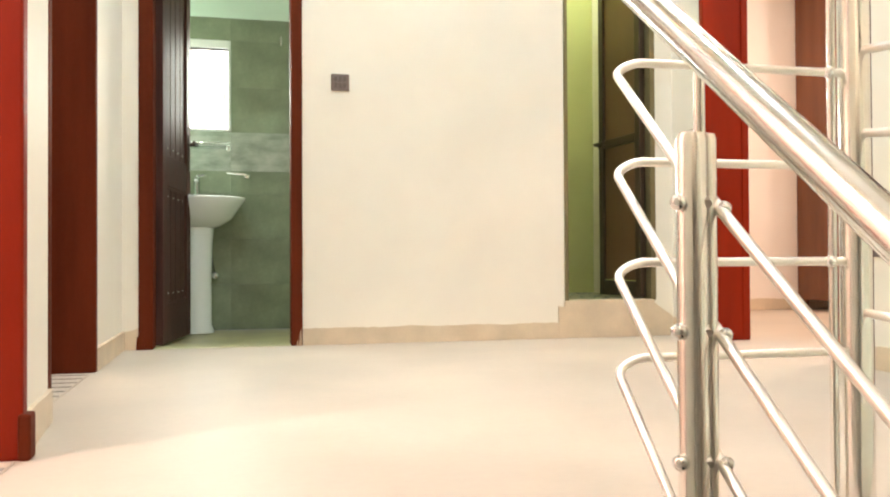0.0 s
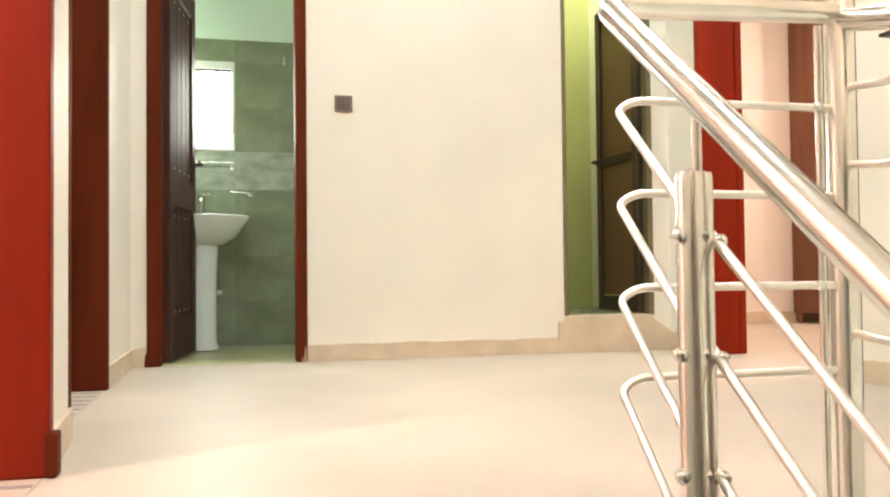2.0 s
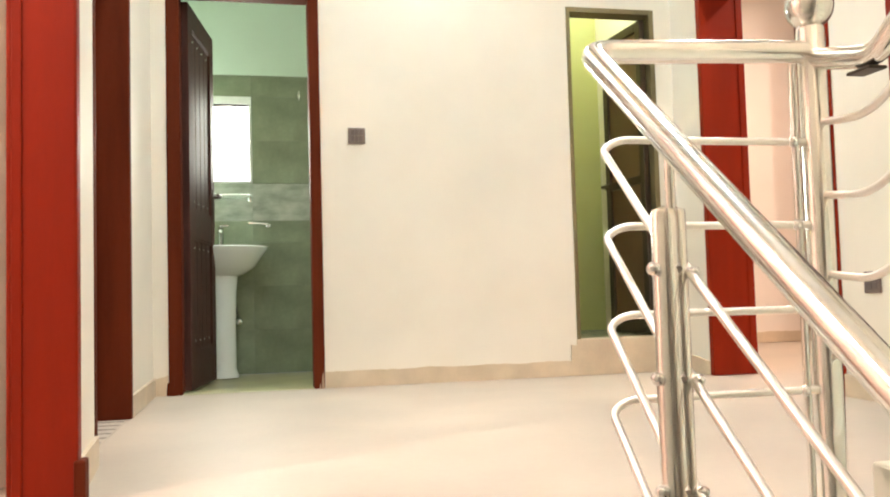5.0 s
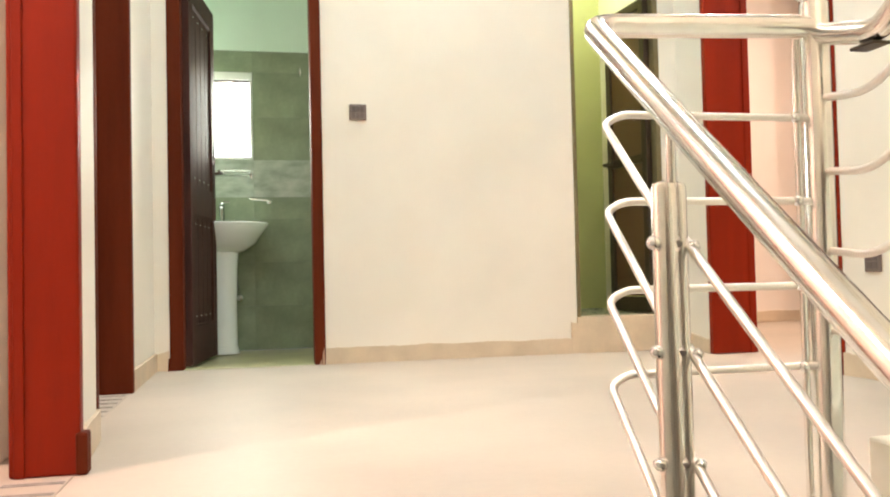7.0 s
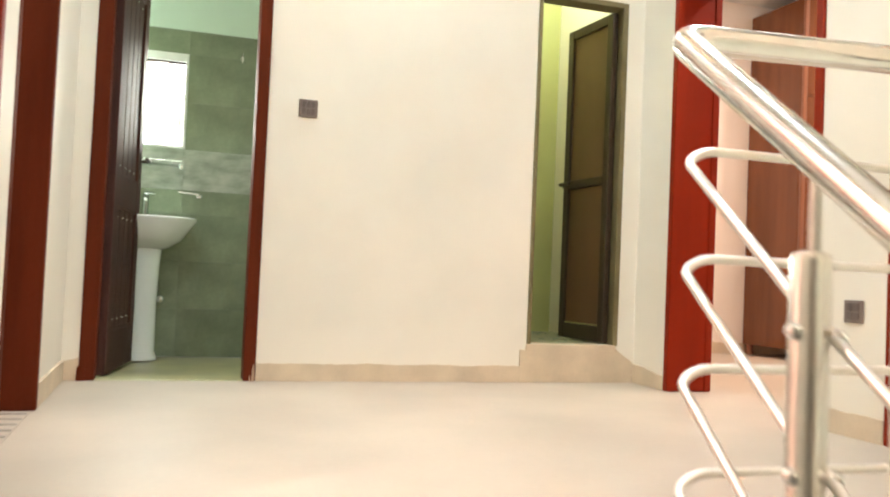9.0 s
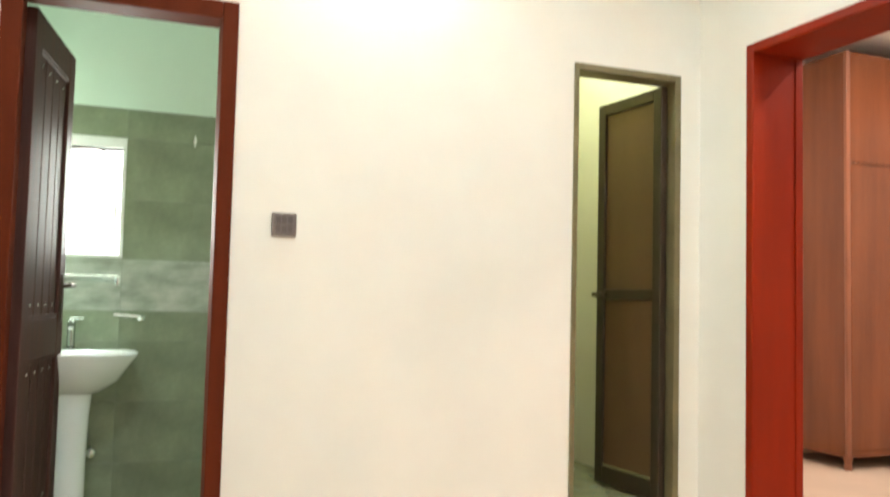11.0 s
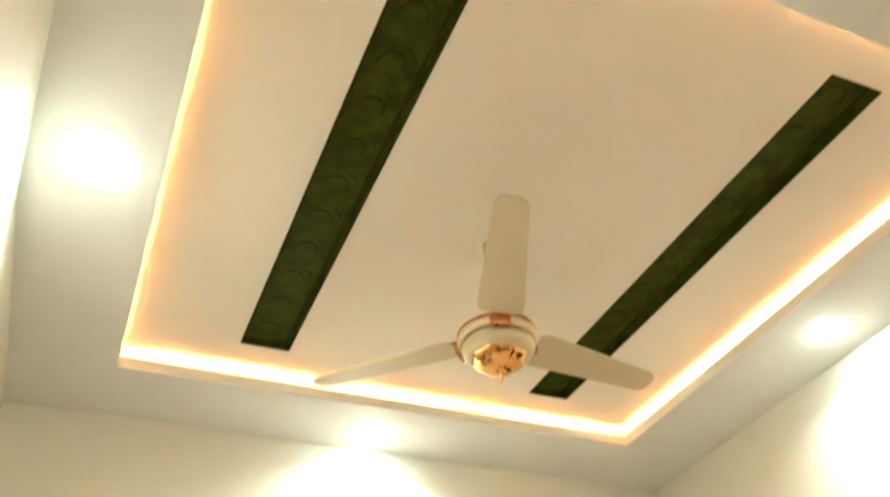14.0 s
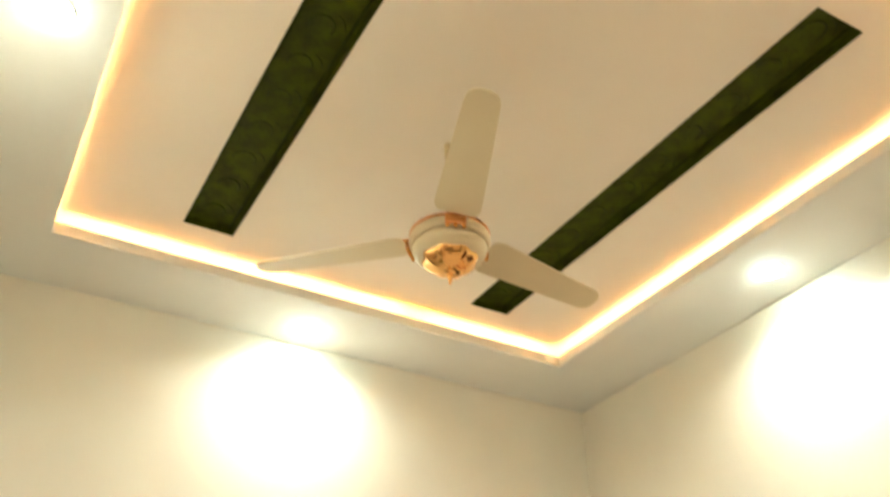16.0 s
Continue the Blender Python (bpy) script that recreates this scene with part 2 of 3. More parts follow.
bm = boxes((XL - 0.13, XL, -0.8, AY0, -1.75, 4.6), (XL - 0.13, XL, AY0, AY1, 2.15, ZC), (XL - 0.13, XL, AY1, BY0, 0, ZC), (XL - TW, XL, BY0, 4.8, 2.15, ZC), (XL - TW, XL, 4.8, BY1, 2.15, ZC),
           (XL - TW, XL, BY1, 6.12, 0, ZC), (XL - TW, XL, AY0, BY1, -0.15, -0.003), (XL - 0.13, XL, AY0, 2.9, ZC, 4.6))
for v in bm.verts:
    v.co.x += lean(v.co.y)
structure("wall_west", bm, M_WALL, "cream painted side wall with two doorways", "wall")
structure("wall_east", boxes((XR, XR + TW, 2.6, QY0, 0, ZC), (XR, XR + TW, QY0, QY1, 2.15, ZC), (XR, XR + TW, QY1, RY0, 0, ZC), (XR, XR + TW, RY0, RY1, 2.15, ZC), (XR, XR + TW, RY1, 8.1, 0, ZC)), M_WALL, "cream painted side wall with one doorway", "wall")
structure("stair_wall", boxes((1.47, XR, 2.5, 2.6, -0.15, ZC), (1.47, 1.6, -0.8, 2.5, -1.75, 4.6), (1.47, XR + TW, 2.5, 2.9, ZC + 0.1, 4.6)), M_WALL, "cream painted stairwell wall", "wall")
structure("wall_south", boxes((XL - TW, 1.6, -0.95, -0.8, -1.75, 4.6)), M_WALL, "cream painted wall behind the stairs", "wall")
structure("stair_ceiling", boxes((XL - TW, 1.6, -0.95, 2.9, 4.6, 4.7), (XL, 1.47, 2.8, 2.9, ZC + 0.10, 4.6)), M_CEIL, "plain white ceiling above the stairwell", "ceiling")

# false ceiling with a lit cove
CX0, CX1, CY0, CY1 = -0.643, 1.485, 3.55, 5.633
LIP = 0.045
OUT = 0.13
BRD = 0.012
bm = boxes((XL, XR, 2.8, CY0, ZC, ZC + BRD), (XL, XR, CY1, YF, ZC, ZC + BRD), (XL, CX0, CY0, CY1, ZC, ZC + BRD), (CX1, XR, CY0, CY1, ZC, ZC + BRD),
           (CX0 - 0.012, CX1 + 0.012, CY0 - 0.012, CY0, ZC + BRD, ZC + LIP), (CX0 - 0.012, CX1 + 0.012, CY1, CY1 + 0.012, ZC + BRD, ZC + LIP),
           (CX0 - 0.012, CX0, CY0, CY1, ZC + BRD, ZC + LIP), (CX1, CX1 + 0.012, CY0, CY1, ZC + BRD, ZC + LIP))
structure("ceiling", bm, M_CEIL, "white false ceiling border round a lit cove", "ceiling")
PX = [(-0.245, -0.062), (0.944, 1.122)]
PY0, PY1 = 3.717, 5.492
ZP = ZU + 0.028
bm = boxes((CX0 - OUT, PX[0][0], CY0 - OUT, CY1 + OUT, ZU, ZU + 0.05), (PX[0][1], PX[1][0], CY0 - OUT, CY1 + OUT, ZU, ZU + 0.05), (PX[1][1], CX1 + OUT, CY0 - OUT, CY1 + OUT, ZU, ZU + 0.05),
           *[(a, b, CY0 - OUT, PY0, ZU, ZU + 0.05) for a, b in PX], *[(a, b, PY1, CY1 + OUT, ZU, ZU + 0.05) for a, b in PX])
structure("ceiling_upper", bm, M_UPPER, "cream recessed ceiling inside the cove", "ceiling")
bm = boxes((CX0 - OUT - 0.02, CX0 - OUT, CY0 - OUT, CY1 + OUT, ZC + BRD, ZU + 0.05), (CX1 + OUT, CX1 + OUT + 0.02, CY0 - OUT, CY1 + OUT, ZC + BRD, ZU + 0.05),
           (CX0 - OUT, CX1 + OUT, CY0 - OUT - 0.02, CY0 - OUT, ZC + BRD, ZU + 0.05), (CX0 - OUT, CX1 + OUT, CY1 + OUT, CY1 + OUT + 0.02, ZC + BRD, ZU + 0.05))
structure("cove_side", bm, M_CEIL, "white closing strip behind the cove lighting", "ceiling")

# bathroom, water closet, bedroom and store behind the doors
structure("bathroom_floor", boxes((-1.2, 1.08, YF, 7.24, -0.15, -0.008)), M_BATHFLOOR, "greenish grey tiled bathroom floor", "floor")
BYW = 7.12
WN0, WN1, WZA, WZB = -1.0, -0.505, 1.225, 1.79
structure("bathroom_wall_back", boxes((WN1, 1.08, BYW, 7.24, 0, 1.93), (-1.2, WN0, BYW, 7.24, 0, 1.93), (WN0, WN1, BYW, 7.24, 0, WZA), (WN0, WN1, BYW, 7.24, WZB, 1.93)), M_GROUT, "tiled bathroom wall with a window", "wall")
structure("bathroom_wall_upper", boxes((-1.2, 1.08, BYW - 0.004, 7.24, 1.93, ZC)), M_MINT, "pale mint painted wall above the tiles", "wall")
structure("bathroom_wall_side", boxes((-1.2, -1.08, 6.12, BYW, 0, ZC), (1.0, 1.08, 6.12, BYW, 0, ZC)), M_MINT, "pale mint painted bathroom side wall", "wall")
structure("bathroom_ceiling", boxes((-1.2, 1.08, 6.12, 7.24, ZC, ZC + 0.1)), M_MINT, "pale bathroom ceiling", "ceiling")
structure("closet_floor", boxes((1.08, 2.02, YF + 0.003, 7.2, 0.05, WZ0)), M_CLOSETFLOOR, "raised greenish closet floor with dirt", "floor")
structure("closet_wall", boxes((1.08, 1.16, 6.12, 7.2, WZ0, ZC), (1.94, 2.02, 6.12, 7.2, WZ0, ZC), (1.16, 1.94, 7.1, 7.2, WZ0, ZC)), M_LIME, "lime green painted closet wall", "wall")
structure("closet_ceiling", boxes((1.08, 2.02, 6.12, 7.2, ZC, ZC + 0.1)), M_MINT, "pale closet ceiling", "ceiling")
structure("bedroom_floor", boxes((XR, 5.7, 3.0, 8.1, -0.15, -0.002)), M_FLOOR, "polished cream bedroom floor", "floor")
structure("bedroom_wall", boxes((XR + TW, 5.7, 7.97, 8.1, 0, ZC), (5.6, 5.7, 3.1, 7.97, 0, ZC), (XR + TW, 5.7, 3.0, 3.1, 0, ZC)), M_PINKWALL, "warm white painted bedroom wall", "wall")
structure("bedroom_ceiling", boxes((XR + 0.01, 5.7, 3.0, 8.1, ZC + 0.002, ZC + 0.1)), M_CEIL, "white bedroom ceiling", "ceiling")
structure("store_floor", boxes((-3.2, XL, 2.6, 6.1, -0.15, -0.002)), M_FLOOR, "cream floor of the side room", "floor")
structure("store_wall", boxes((-3.3, -3.2, 2.6, 6.1, 0, ZC), (-3.2, XL - TW, 2.5, 2.6, 0, ZC), (-3.2, XL - TW, 6.1, 6.2, 0, ZC), (-3.2, XL - 0.132, 3.80, 3.92, 0, ZC)), M_PINKWALL, "warm white wall of the side room", "wall")
structure("store_ceiling", boxes((-3.3, XL - 0.01, 2.5, 6.2, ZC + 0.002, ZC + 0.1)), M_CEIL, "white ceiling of the side room", "ceiling")

# stairs: the lower flight comes up to the landing, the upper one turns back from it
RISE, RUN = 0.18, 0.25
lower = thing("stair_flight_lower", (-0.45, 2.8, 0), "cream marble stair flight rising to the landing", "stairs", kind="structure")
for i in range(9):
    y1 = EDGE - RUN * i
    part("step", boxes((XL + 0.45, 0.12 + 0.45, y1 - RUN - 2.8, y1 - 2.8 - (0.0 if i else 0.001), -RISE * (i + 1) - 0.22, -RISE * (i + 1)), bevel=0.006), M_FLOOR, lower)
upper = thing("stair_flight_upper", (0.95, 2.7, 0), "cream marble stair flight rising from the landing", "stairs", kind="structure")
for i in range(9):
    y1 = 2.655 - RUN * i
    part("step", boxes((0.46 - 0.95, 1.465 - 0.95, y1 - RUN - 2.7, y1 - 2.7, RISE * i - 0.06, RISE * (i + 1)), bevel=0.006), M_STEP, upper)
structure("half_landing", boxes((XL, 1.47, -0.8, 0.41, -1.75, -1.62)), M_FLOOR, "cream marble half landing below", "floor")
structure("half_landing_upper", boxes((XL, 1.47, -0.8, 0.45, 1.50, 1.62)), M_FLOOR, "cream marble half landing above", "floor")


# ------------------------------------------------------------------ skirting, with a ragged painted top edge
def skirting(name, a, b, h, t, normal, seed, h_end=None):
    a, b, nrm = Vector(a), Vector(b), Vector(normal)
    n = max(3, int((b - a).length / 0.02))
    bm = bmesh.new()
    rows = []
    for i in range(n + 1):
        p = a.lerp(b, i / n)
        top = h + ((h_end or h) - h) * i / n + 0.006 * noise.noise((p.x * 6 + seed, p.y * 6, 0)) + 0.006 * noise.noise((p.x * 31, p.y * 31, seed))
        rows.append([bm.verts.new(p + Vector((0, 0, 0.001))), bm.verts.new(p + nrm * t + Vector((0, 0, 0.001))), bm.verts.new(p + nrm * t + Vector((0, 0, top))), bm.verts.new(p + Vector((0, 0, top)))])
    for r, s in zip(rows, rows[1:]):
        for k in range(4):
            bm.faces.new((r[k], r[(k + 1) % 4], s[(k + 1) % 4], s[k]))
    bm.faces.new(rows[0])
    bm.faces.new(rows[-1])
    return structure(name, bm, M_SKIRT, "beige marble skirting with a ragged painted edge", "skirting")


skirting("baseboard", (BX1 + 0.002, YF - 0.001, 0), (WX0 - 0.038, YF - 0.001, 0), 0.085, 0.012, (0, -1, 0), 1)
skirting("baseboard_sill", (WX0 - 0.038, YF - 0.001, 0), (WX1 - 0.012, YF - 0.001, 0), 0.172, 0.014, (0, -1, 0), 2)
skirting("baseboard_corner", (WX1 - 0.012, YF - 0.001, 0), (XR - 0.013, YF - 0.001, 0), 0.185, 0.0135, (0, -1, 0), 8, 0.108)
skirting("baseboard_east", (XR - 0.001, RY1 + 0.002, 0), (XR - 0.001, YF - 0.0155, 0), 0.076, 0.012, (-1, 0, 0), 3, 0.105)
skirting("baseboard_east_near", (XR - 0.001, QY1 + 0.002, 0), (XR - 0.001, RY0 - 0.002, 0), 0.09, 0.012, (-1, 0, 0), 4)
skirting("baseboard_west", (XL + lean(AY1) + 0.001, AY1 + 0.002, 0), (XL + lean(BY0) + 0.001, BY0 - 0.002, 0), 0.09, 0.012, (1, 0, 0), 5)
skirting("baseboard_west_far", (XL + 0.001, BY1 + 0.002, 0), (XL + 0.001, YF - 0.002, 0), 0.09, 0.012, (1, 0, 0), 6)
skirting("baseboard_northwest", (XL + 0.014, YF - 0.001, 0), (BX0 - 0.002, YF - 0.001, 0), 0.085, 0.012, (0, -1, 0), 9, 0.10)
skirting("baseboard_bedroom", (XR + TW + 0.01, 7.969, 0), (5.58, 7.969, 0), 0.09, 0.012, (0, -1, 0), 7)
structure("closet_sill", boxes((WX0 - 0.004, WX1 - 0.014, YF - 0.0145, YF + 0.12, 0.150, WZ0 + 0.002), bevel=0.004), M_SKIRT, "beige marble sill under the narrow door", "sill")


# ------------------------------------------------------------------ door frames
def side_frame(name, wall_x, sign, y0, y1, top, material, label, deep=TW, near=0.0):
    """A deep frame lining a doorway in a side wall; sign points away from the landing."""
    w, proud = 0.042, 0.014
    a, b = sorted((wall_x - sign * proud, wall_x + sign * (deep + proud)))
    f = thing(name, (wall_x, (y0 + y1) / 2, 0), label, "door frame", kind="structure")
    o = Vector(f.location)
    for nm, r in (("jamb", (a, b + near, y0, y0 + w, 0.0, top)), ("jamb", (a, b, y1 - w, y1, 0.0, top)), ("head", (a, b, y0 + w, y1 - w, top - w, top))):
        part(nm, boxes((r[0] - o.x, r[1] - o.x, r[2] - o.y, r[3] - o.y, r[4], r[5]), bevel=0.006), material, f)
    # stop bead on the lining
    m = (a + b) / 2 + sign * deep * 0.42
    for nm, r in (("stop", (m - 0.012, m + 0.012, y0 + w, y0 + w + 0.005, 0.0, top - w)), ("stop", (m - 0.012, m + 0.012, y1 - w - 0.005, y1 - w, 0.0, top - w))):
        part(nm, boxes((r[0] - o.x, r[1] - o.x, r[2] - o.y, r[3] - o.y, r[4], r[5]), bevel=0.003), material, f)
    return f


side_frame("door_frame_1", XA, -1, AY0, AY1, 2.15, M_RED, "glossy red mahogany door frame in the side wall", 0.13)
side_frame("door_frame_2", XL, -1, BY0, BY1, 2.15, M_BROWNRED, "darker mahogany door frame in the side wall", TW, 0.041)
side_frame("door_frame_3", XR, 1, RY0, RY1, 2.15, M_RED, "glossy red mahogany bedroom door frame, open")

side_frame("door_frame_6", XR, 1, QY0, QY1, 2.15, M_RED, "glossy red mahogany frame of a closed door")
shut = thing("door_3", (XR + 0.12, (QY0 + QY1) / 2, 0), "dark stained wooden door, closed", "door", kind="structure")
part("leaf", boxes((-0.02, 0.02, QY0 + 0.062 - (QY0 + QY1) / 2, QY1 - 0.062 - (QY0 + QY1) / 2, 0.005, 2.085), bevel=0.004), M_LEAF, shut)
for x, y in ((XA + 0.004, AY1),):
    structure("frame_foot", boxes((x, x + 0.026, y - 0.05, y + 0.004, 0.0, 0.10), bevel=0.006), M_BROWNRED, "worn dark red foot of a door frame", "door frame")

bath = thing("door_frame_4", ((BX0 + BX1) / 2, YF, 0), "brown mahogany bathroom door frame", "door frame", kind="structure")
bc = (BX0 + BX1) / 2
for nm, r in (("jamb", (BX0, BX0 + 0.068, -0.016, 0.118, 0, TOP)), ("jamb", (BX1 - 0.056, BX1, -0.016, 0.118, 0, TOP)), ("head", (BX0 + 0.068, BX1 - 0.056, -0.016, 0.118, TOP - 0.065, TOP))):
    part(nm, boxes((r[0] - bc, r[1] - bc, r[2], r[3], r[4], r[5]), bevel=0.005), M_BROWNRED, bath)
for x0, x1, z1, m in ((BX0 - 0.010, BX0 + 0.030, 0.085, M_BROWNRED), (BX0 + 0.004, BX0 + 0.022, 0.055, M_BARE), (BX1 - 0.018, BX1 - 0.004, 0.088, M_BARE), (BX1 - 0.030, BX1 - 0.021, 0.030, M_BARE)):
    bm = bmesh.new()
    lo = [bm.verts.new((x - bc, y, 0.0)) for x, y in ((x0, -0.0195), (x1, -0.0195), (x1, -0.012), (x0, -0.012))]
    hi = [bm.verts.new((x - bc, y, z)) for x, y, z in ((x0 + 0.003, -0.0185, z1 * 0.72), (x1 - 0.003, -0.0185, z1), (x1 - 0.003, -0.012, z1), (x0 + 0.003, -0.012, z1 * 0.72))]
    for q in range(4):
        bm.faces.new((lo[q], lo[(q + 1) % 4], hi[(q + 1) % 4], hi[q]))
    bm.faces.new(lo)
    bm.faces.new(hi)
    part("bare_wood_chip" if m is M_BARE else "frame_splinter", bm, m, bath)
part("threshold", boxes((BX0 + 0.068 - bc, BX1 - 0.056 - bc, -0.005, 0.115, -0.006, 0.002)), M_BATHFLOOR, bath, "greenish stone threshold strip")


# ------------------------------------------------------------------ threshold grooves at the side doors
def grooves(name, x0, x1, y0, y1, step=0.105):
    g = thing(name, ((x0 + x1) / 2, (y0 + y1) / 2, 0), "cream marble threshold with grey grooves", "threshold", kind="structure")
    cx, cy = (x0 + x1) / 2, (y0 + y1) / 2
    part("slab", boxes((x0 - cx, x1 - cx, y0 - cy, y1 - cy, -0.01, 0.003)), M_FLOOR, g)
    y = y0 + 0.06
    while y < y1 - 0.05:
        part("groove", boxes((x0 + 0.005 - cx, x1 - 0.004 - cx, y - 0.012 - cy, y + 0.012 - cy, 0.0, 0.0045)), M_GROOVE, g)
        y += step


grooves("threshold_1", XA - 0.14, XA + 0.0, AY0 + 0.062, AY1 - 0.062)
grooves("threshold_2", XL - 0.20, XL + 0.0, BY0 + 0.062, BY1 - 0.062)

# ------------------------------------------------------------------ bathroom door leaf, open into the bathroom
LEN, THK, HGT = 0.68, 0.04, 2.05
door = thing("door_1", (BX0 + 0.063, YF + 0.1195, 0.008), "dark stained panelled bathroom door standing open inward", "door", kind="structure")
door.rotation_euler = (0, 0, radians(82))
part("stile", boxes((0, 0.10, -THK, 0, 0, HGT), bevel=0.003), M_LEAF, door)
part("stile", boxes((LEN - 0.10, LEN, -THK, 0, 0, HGT), bevel=0.003), M_LEAF, door)
for z0, z1 in ((0, 0.20), (0.80, 0.95), (HGT - 0.12, HGT)):
    part("rail", boxes((0.10, LEN - 0.10, -THK + 0.001, -0.001, z0, z1), bevel=0.003), M_LEAF, door)
for z0, z1 in ((0.20, 0.80), (0.95, HGT - 0.12)):
    n = 4
    w = (LEN - 0.20) / n
    for k in range(n):
        part("panel_board", boxes((0.10 + k * w + 0.004, 0.10 + (k + 1) * w - 0.004, -THK + 0.012, -0.012, z0, z1), bevel=0.003), M_LEAF, door)
    for zz in (z0, z1 - 0.014):
        part("bead", boxes((0.10, LEN - 0.10, -THK + 0.003, -THK + 0.012, zz, zz + 0.014), bevel=0.003), M_LEAF, door)
    for k in range(n):
        for zz in (z0 + 0.05, z1 - 0.05):
            bm = lathe([(0.0, 0.004), (0.004, 0.003), (0.005, 0.0)], 10)
            bmesh.ops.rotate(bm, verts=bm.verts[:], cent=(0, 0, 0), matrix=Matrix.Rotation(radians(90), 3, "X"))
            bmesh.ops.translate(bm, verts=bm.verts[:], vec=(0.10 + (k + 0.5) * w, -THK + 0.012, zz))
            part("stud", bm, M_CHROME, door, "small bright nail head")
bm = boxes((LEN - 0.07, LEN - 0.035, -THK - 0.006, -THK, 0.93, 1.13), bevel=0.004)
lock = part("lock_plate", bm, M_BRONZE, door, "dark metal lock plate")
part("door_handle", tube(fillet([(LEN - 0.052, -THK, 1.08), (LEN - 0.052, -THK - 0.05, 1.08), (LEN - 0.16, -THK - 0.05, 1.08)], 0.015), 0.009), M_BRONZE, lock, smooth=True)

# ------------------------------------------------------------------ narrow closet door
cf = thing("door_frame_5", ((WX0 + WX1) / 2, YF, WZ0), "olive bronze aluminium closet door frame", "door frame", kind="structure")
h = WZ1 - WZ0
hw = (WX1 - WX0) / 2
for nm, r in (("jamb", (-hw, -hw + 0.022, -0.008, 0.10, 0, h)), ("jamb", (hw - 0.03, hw, -0.008, 0.10, 0, h)), ("head", (-hw + 0.022, hw - 0.03, -0.008, 0.10, h - 0.03, h))):
    part(nm, boxes(r, bevel=0.003), M_OLIVE, cf)
strike = part("strike_plate", boxes((-hw + 0.018, -hw + 0.026, 0.02, 0.06, 0.87, 0.93), bevel=0.002), M_CHROME, cf, "small bright strike plate")
cd = thing("door_2", (WX1 - 0.035, YF + 0.045, WZ0 + 0.012), "bronze aluminium closet door with brown panels standing open", "door", kind="structure")
cd.rotation_euler = (0, 0, radians(95))
DL, DH, DT = 0.47, h - 0.055, 0.035
part("stile", boxes((0, 0.055, 0, DT, 0, DH), bevel=0.004), M_BRONZE, cd)
part("stile", boxes((DL - 0.055, DL, 0, DT, 0, DH), bevel=0.004), M_BRONZE, cd)
for z0, z1 in ((0, 0.085), (0.875, 0.925), (DH - 0.055, DH)):
    part("rail", boxes((0.055, DL - 0.055, 0.001, DT - 0.001, z0, z1), bevel=0.004), M_BRONZE, cd)
for z0, z1 in ((0.085, 0.875), (0.925, DH - 0.055)):
    part("panel", boxes((0.055, DL - 0.055, 0.012, 0.020, z0, z1)), M_PANEL, cd, "brown translucent panel")
part("panel_bead", boxes((0.058, DL - 0.058, 0.020, 0.030, 0.085, 0.094), bevel=0.002), M_STEEL, cd, "bright glazing bead")
part("door_handle", tube(fillet([(DL - 0.03, DT, 0.90), (DL - 0.03, DT + 0.045, 0.90), (DL - 0.14, DT + 0.045, 0.90)], 0.012), 0.010), M_BRONZE, cd, smooth=True)
part("door_knob", ball(0.017, (DL + 0.012, DT / 2, 0.90)), M_BRONZE, cd, smooth=True)
rng = random.Random(4)
dirt = bmesh.new()
for _ in range(60):
    x, y = rng.uniform(1.50, 1.78), rng.uniform(6.25, 7.0)
    s = rng.uniform(0.002, 0.010)
    box(dirt, x - s, x + s, y - s * 0.7, y + s * 0.7, WZ0, WZ0 + s * 0.6)
tagged(part("rubble", dirt, M_GROUT), "small dark crumbs of mortar on the closet floor", "rubble", kind="stuff")

# ------------------------------------------------------------------ stainless stair railing
RX = 0.085          # plane of the lower railing
KX, KY = 0.526, 2.84  # newel on the landing
SL = 0.73
rail = thing("stair_railing", (RX, 2.56, -0.18), "polished stainless steel stair railing with looped bars", "railing")


def rl(p):
    return (p[0] - RX, p[1] - 2.56, p[2] + 0.18)


def rtube(nm, pts, r, material, fil=0.05, parent=None, label="", seg=16):
    return part(nm, tube([rl(p) for p in (fillet(pts, fil, 8) if fil else pts)], r, seg), material, parent or rail, label, smooth=True)


RZ = 0.878
yb = 0.45
handrail = rtube("handrail", [(RX, yb, RZ - SL * (2.84 - yb)), (RX, 2.84, RZ), (KX, KY, RZ + 0.016)], 0.0215, M_STEEL, 0.045)
rtube("handrail", [(KX, KY, RZ + 0.002), (KX, 2.672, RZ - 0.040), (KX, 0.9, RZ - 0.040 + SL * 1.772)], 0.0205, M_STEEL, 0.035)
BARS = (0.724, 0.572, 0.418, 0.272)   # where the bars meet the newel
for z, za in zip(BARS, (0.756, 0.622, 0.478, 0.334)):
    zs = z - 0.022
    # looped run from the newel to the first double post, and the straight run below it
    rtube("bar", [(RX, 2.545, zs - SL * 0.295), (RX + 0.019, 2.838, zs + 0.004), (RX + 0.052, 2.842, z), (KX, KY, z)], 0.0070, M_BAR, 0.03, seg=12)
    rtube("bar", [(RX + 0.026, yb, zs - 0.014 - SL * (2.84 - yb)), (RX + 0.026, 2.575, zs - 0.014 - SL * 0.265)], 0.0070, M_BAR, 0, seg=12)
    rtube("bar", [(KX, KY, za + 0.004), (KX, 2.690, za - 0.012), (KX, 0.9, za - 0.012 + SL * 1.79)], 0.0072, M_BAR, 0.06, seg=12)


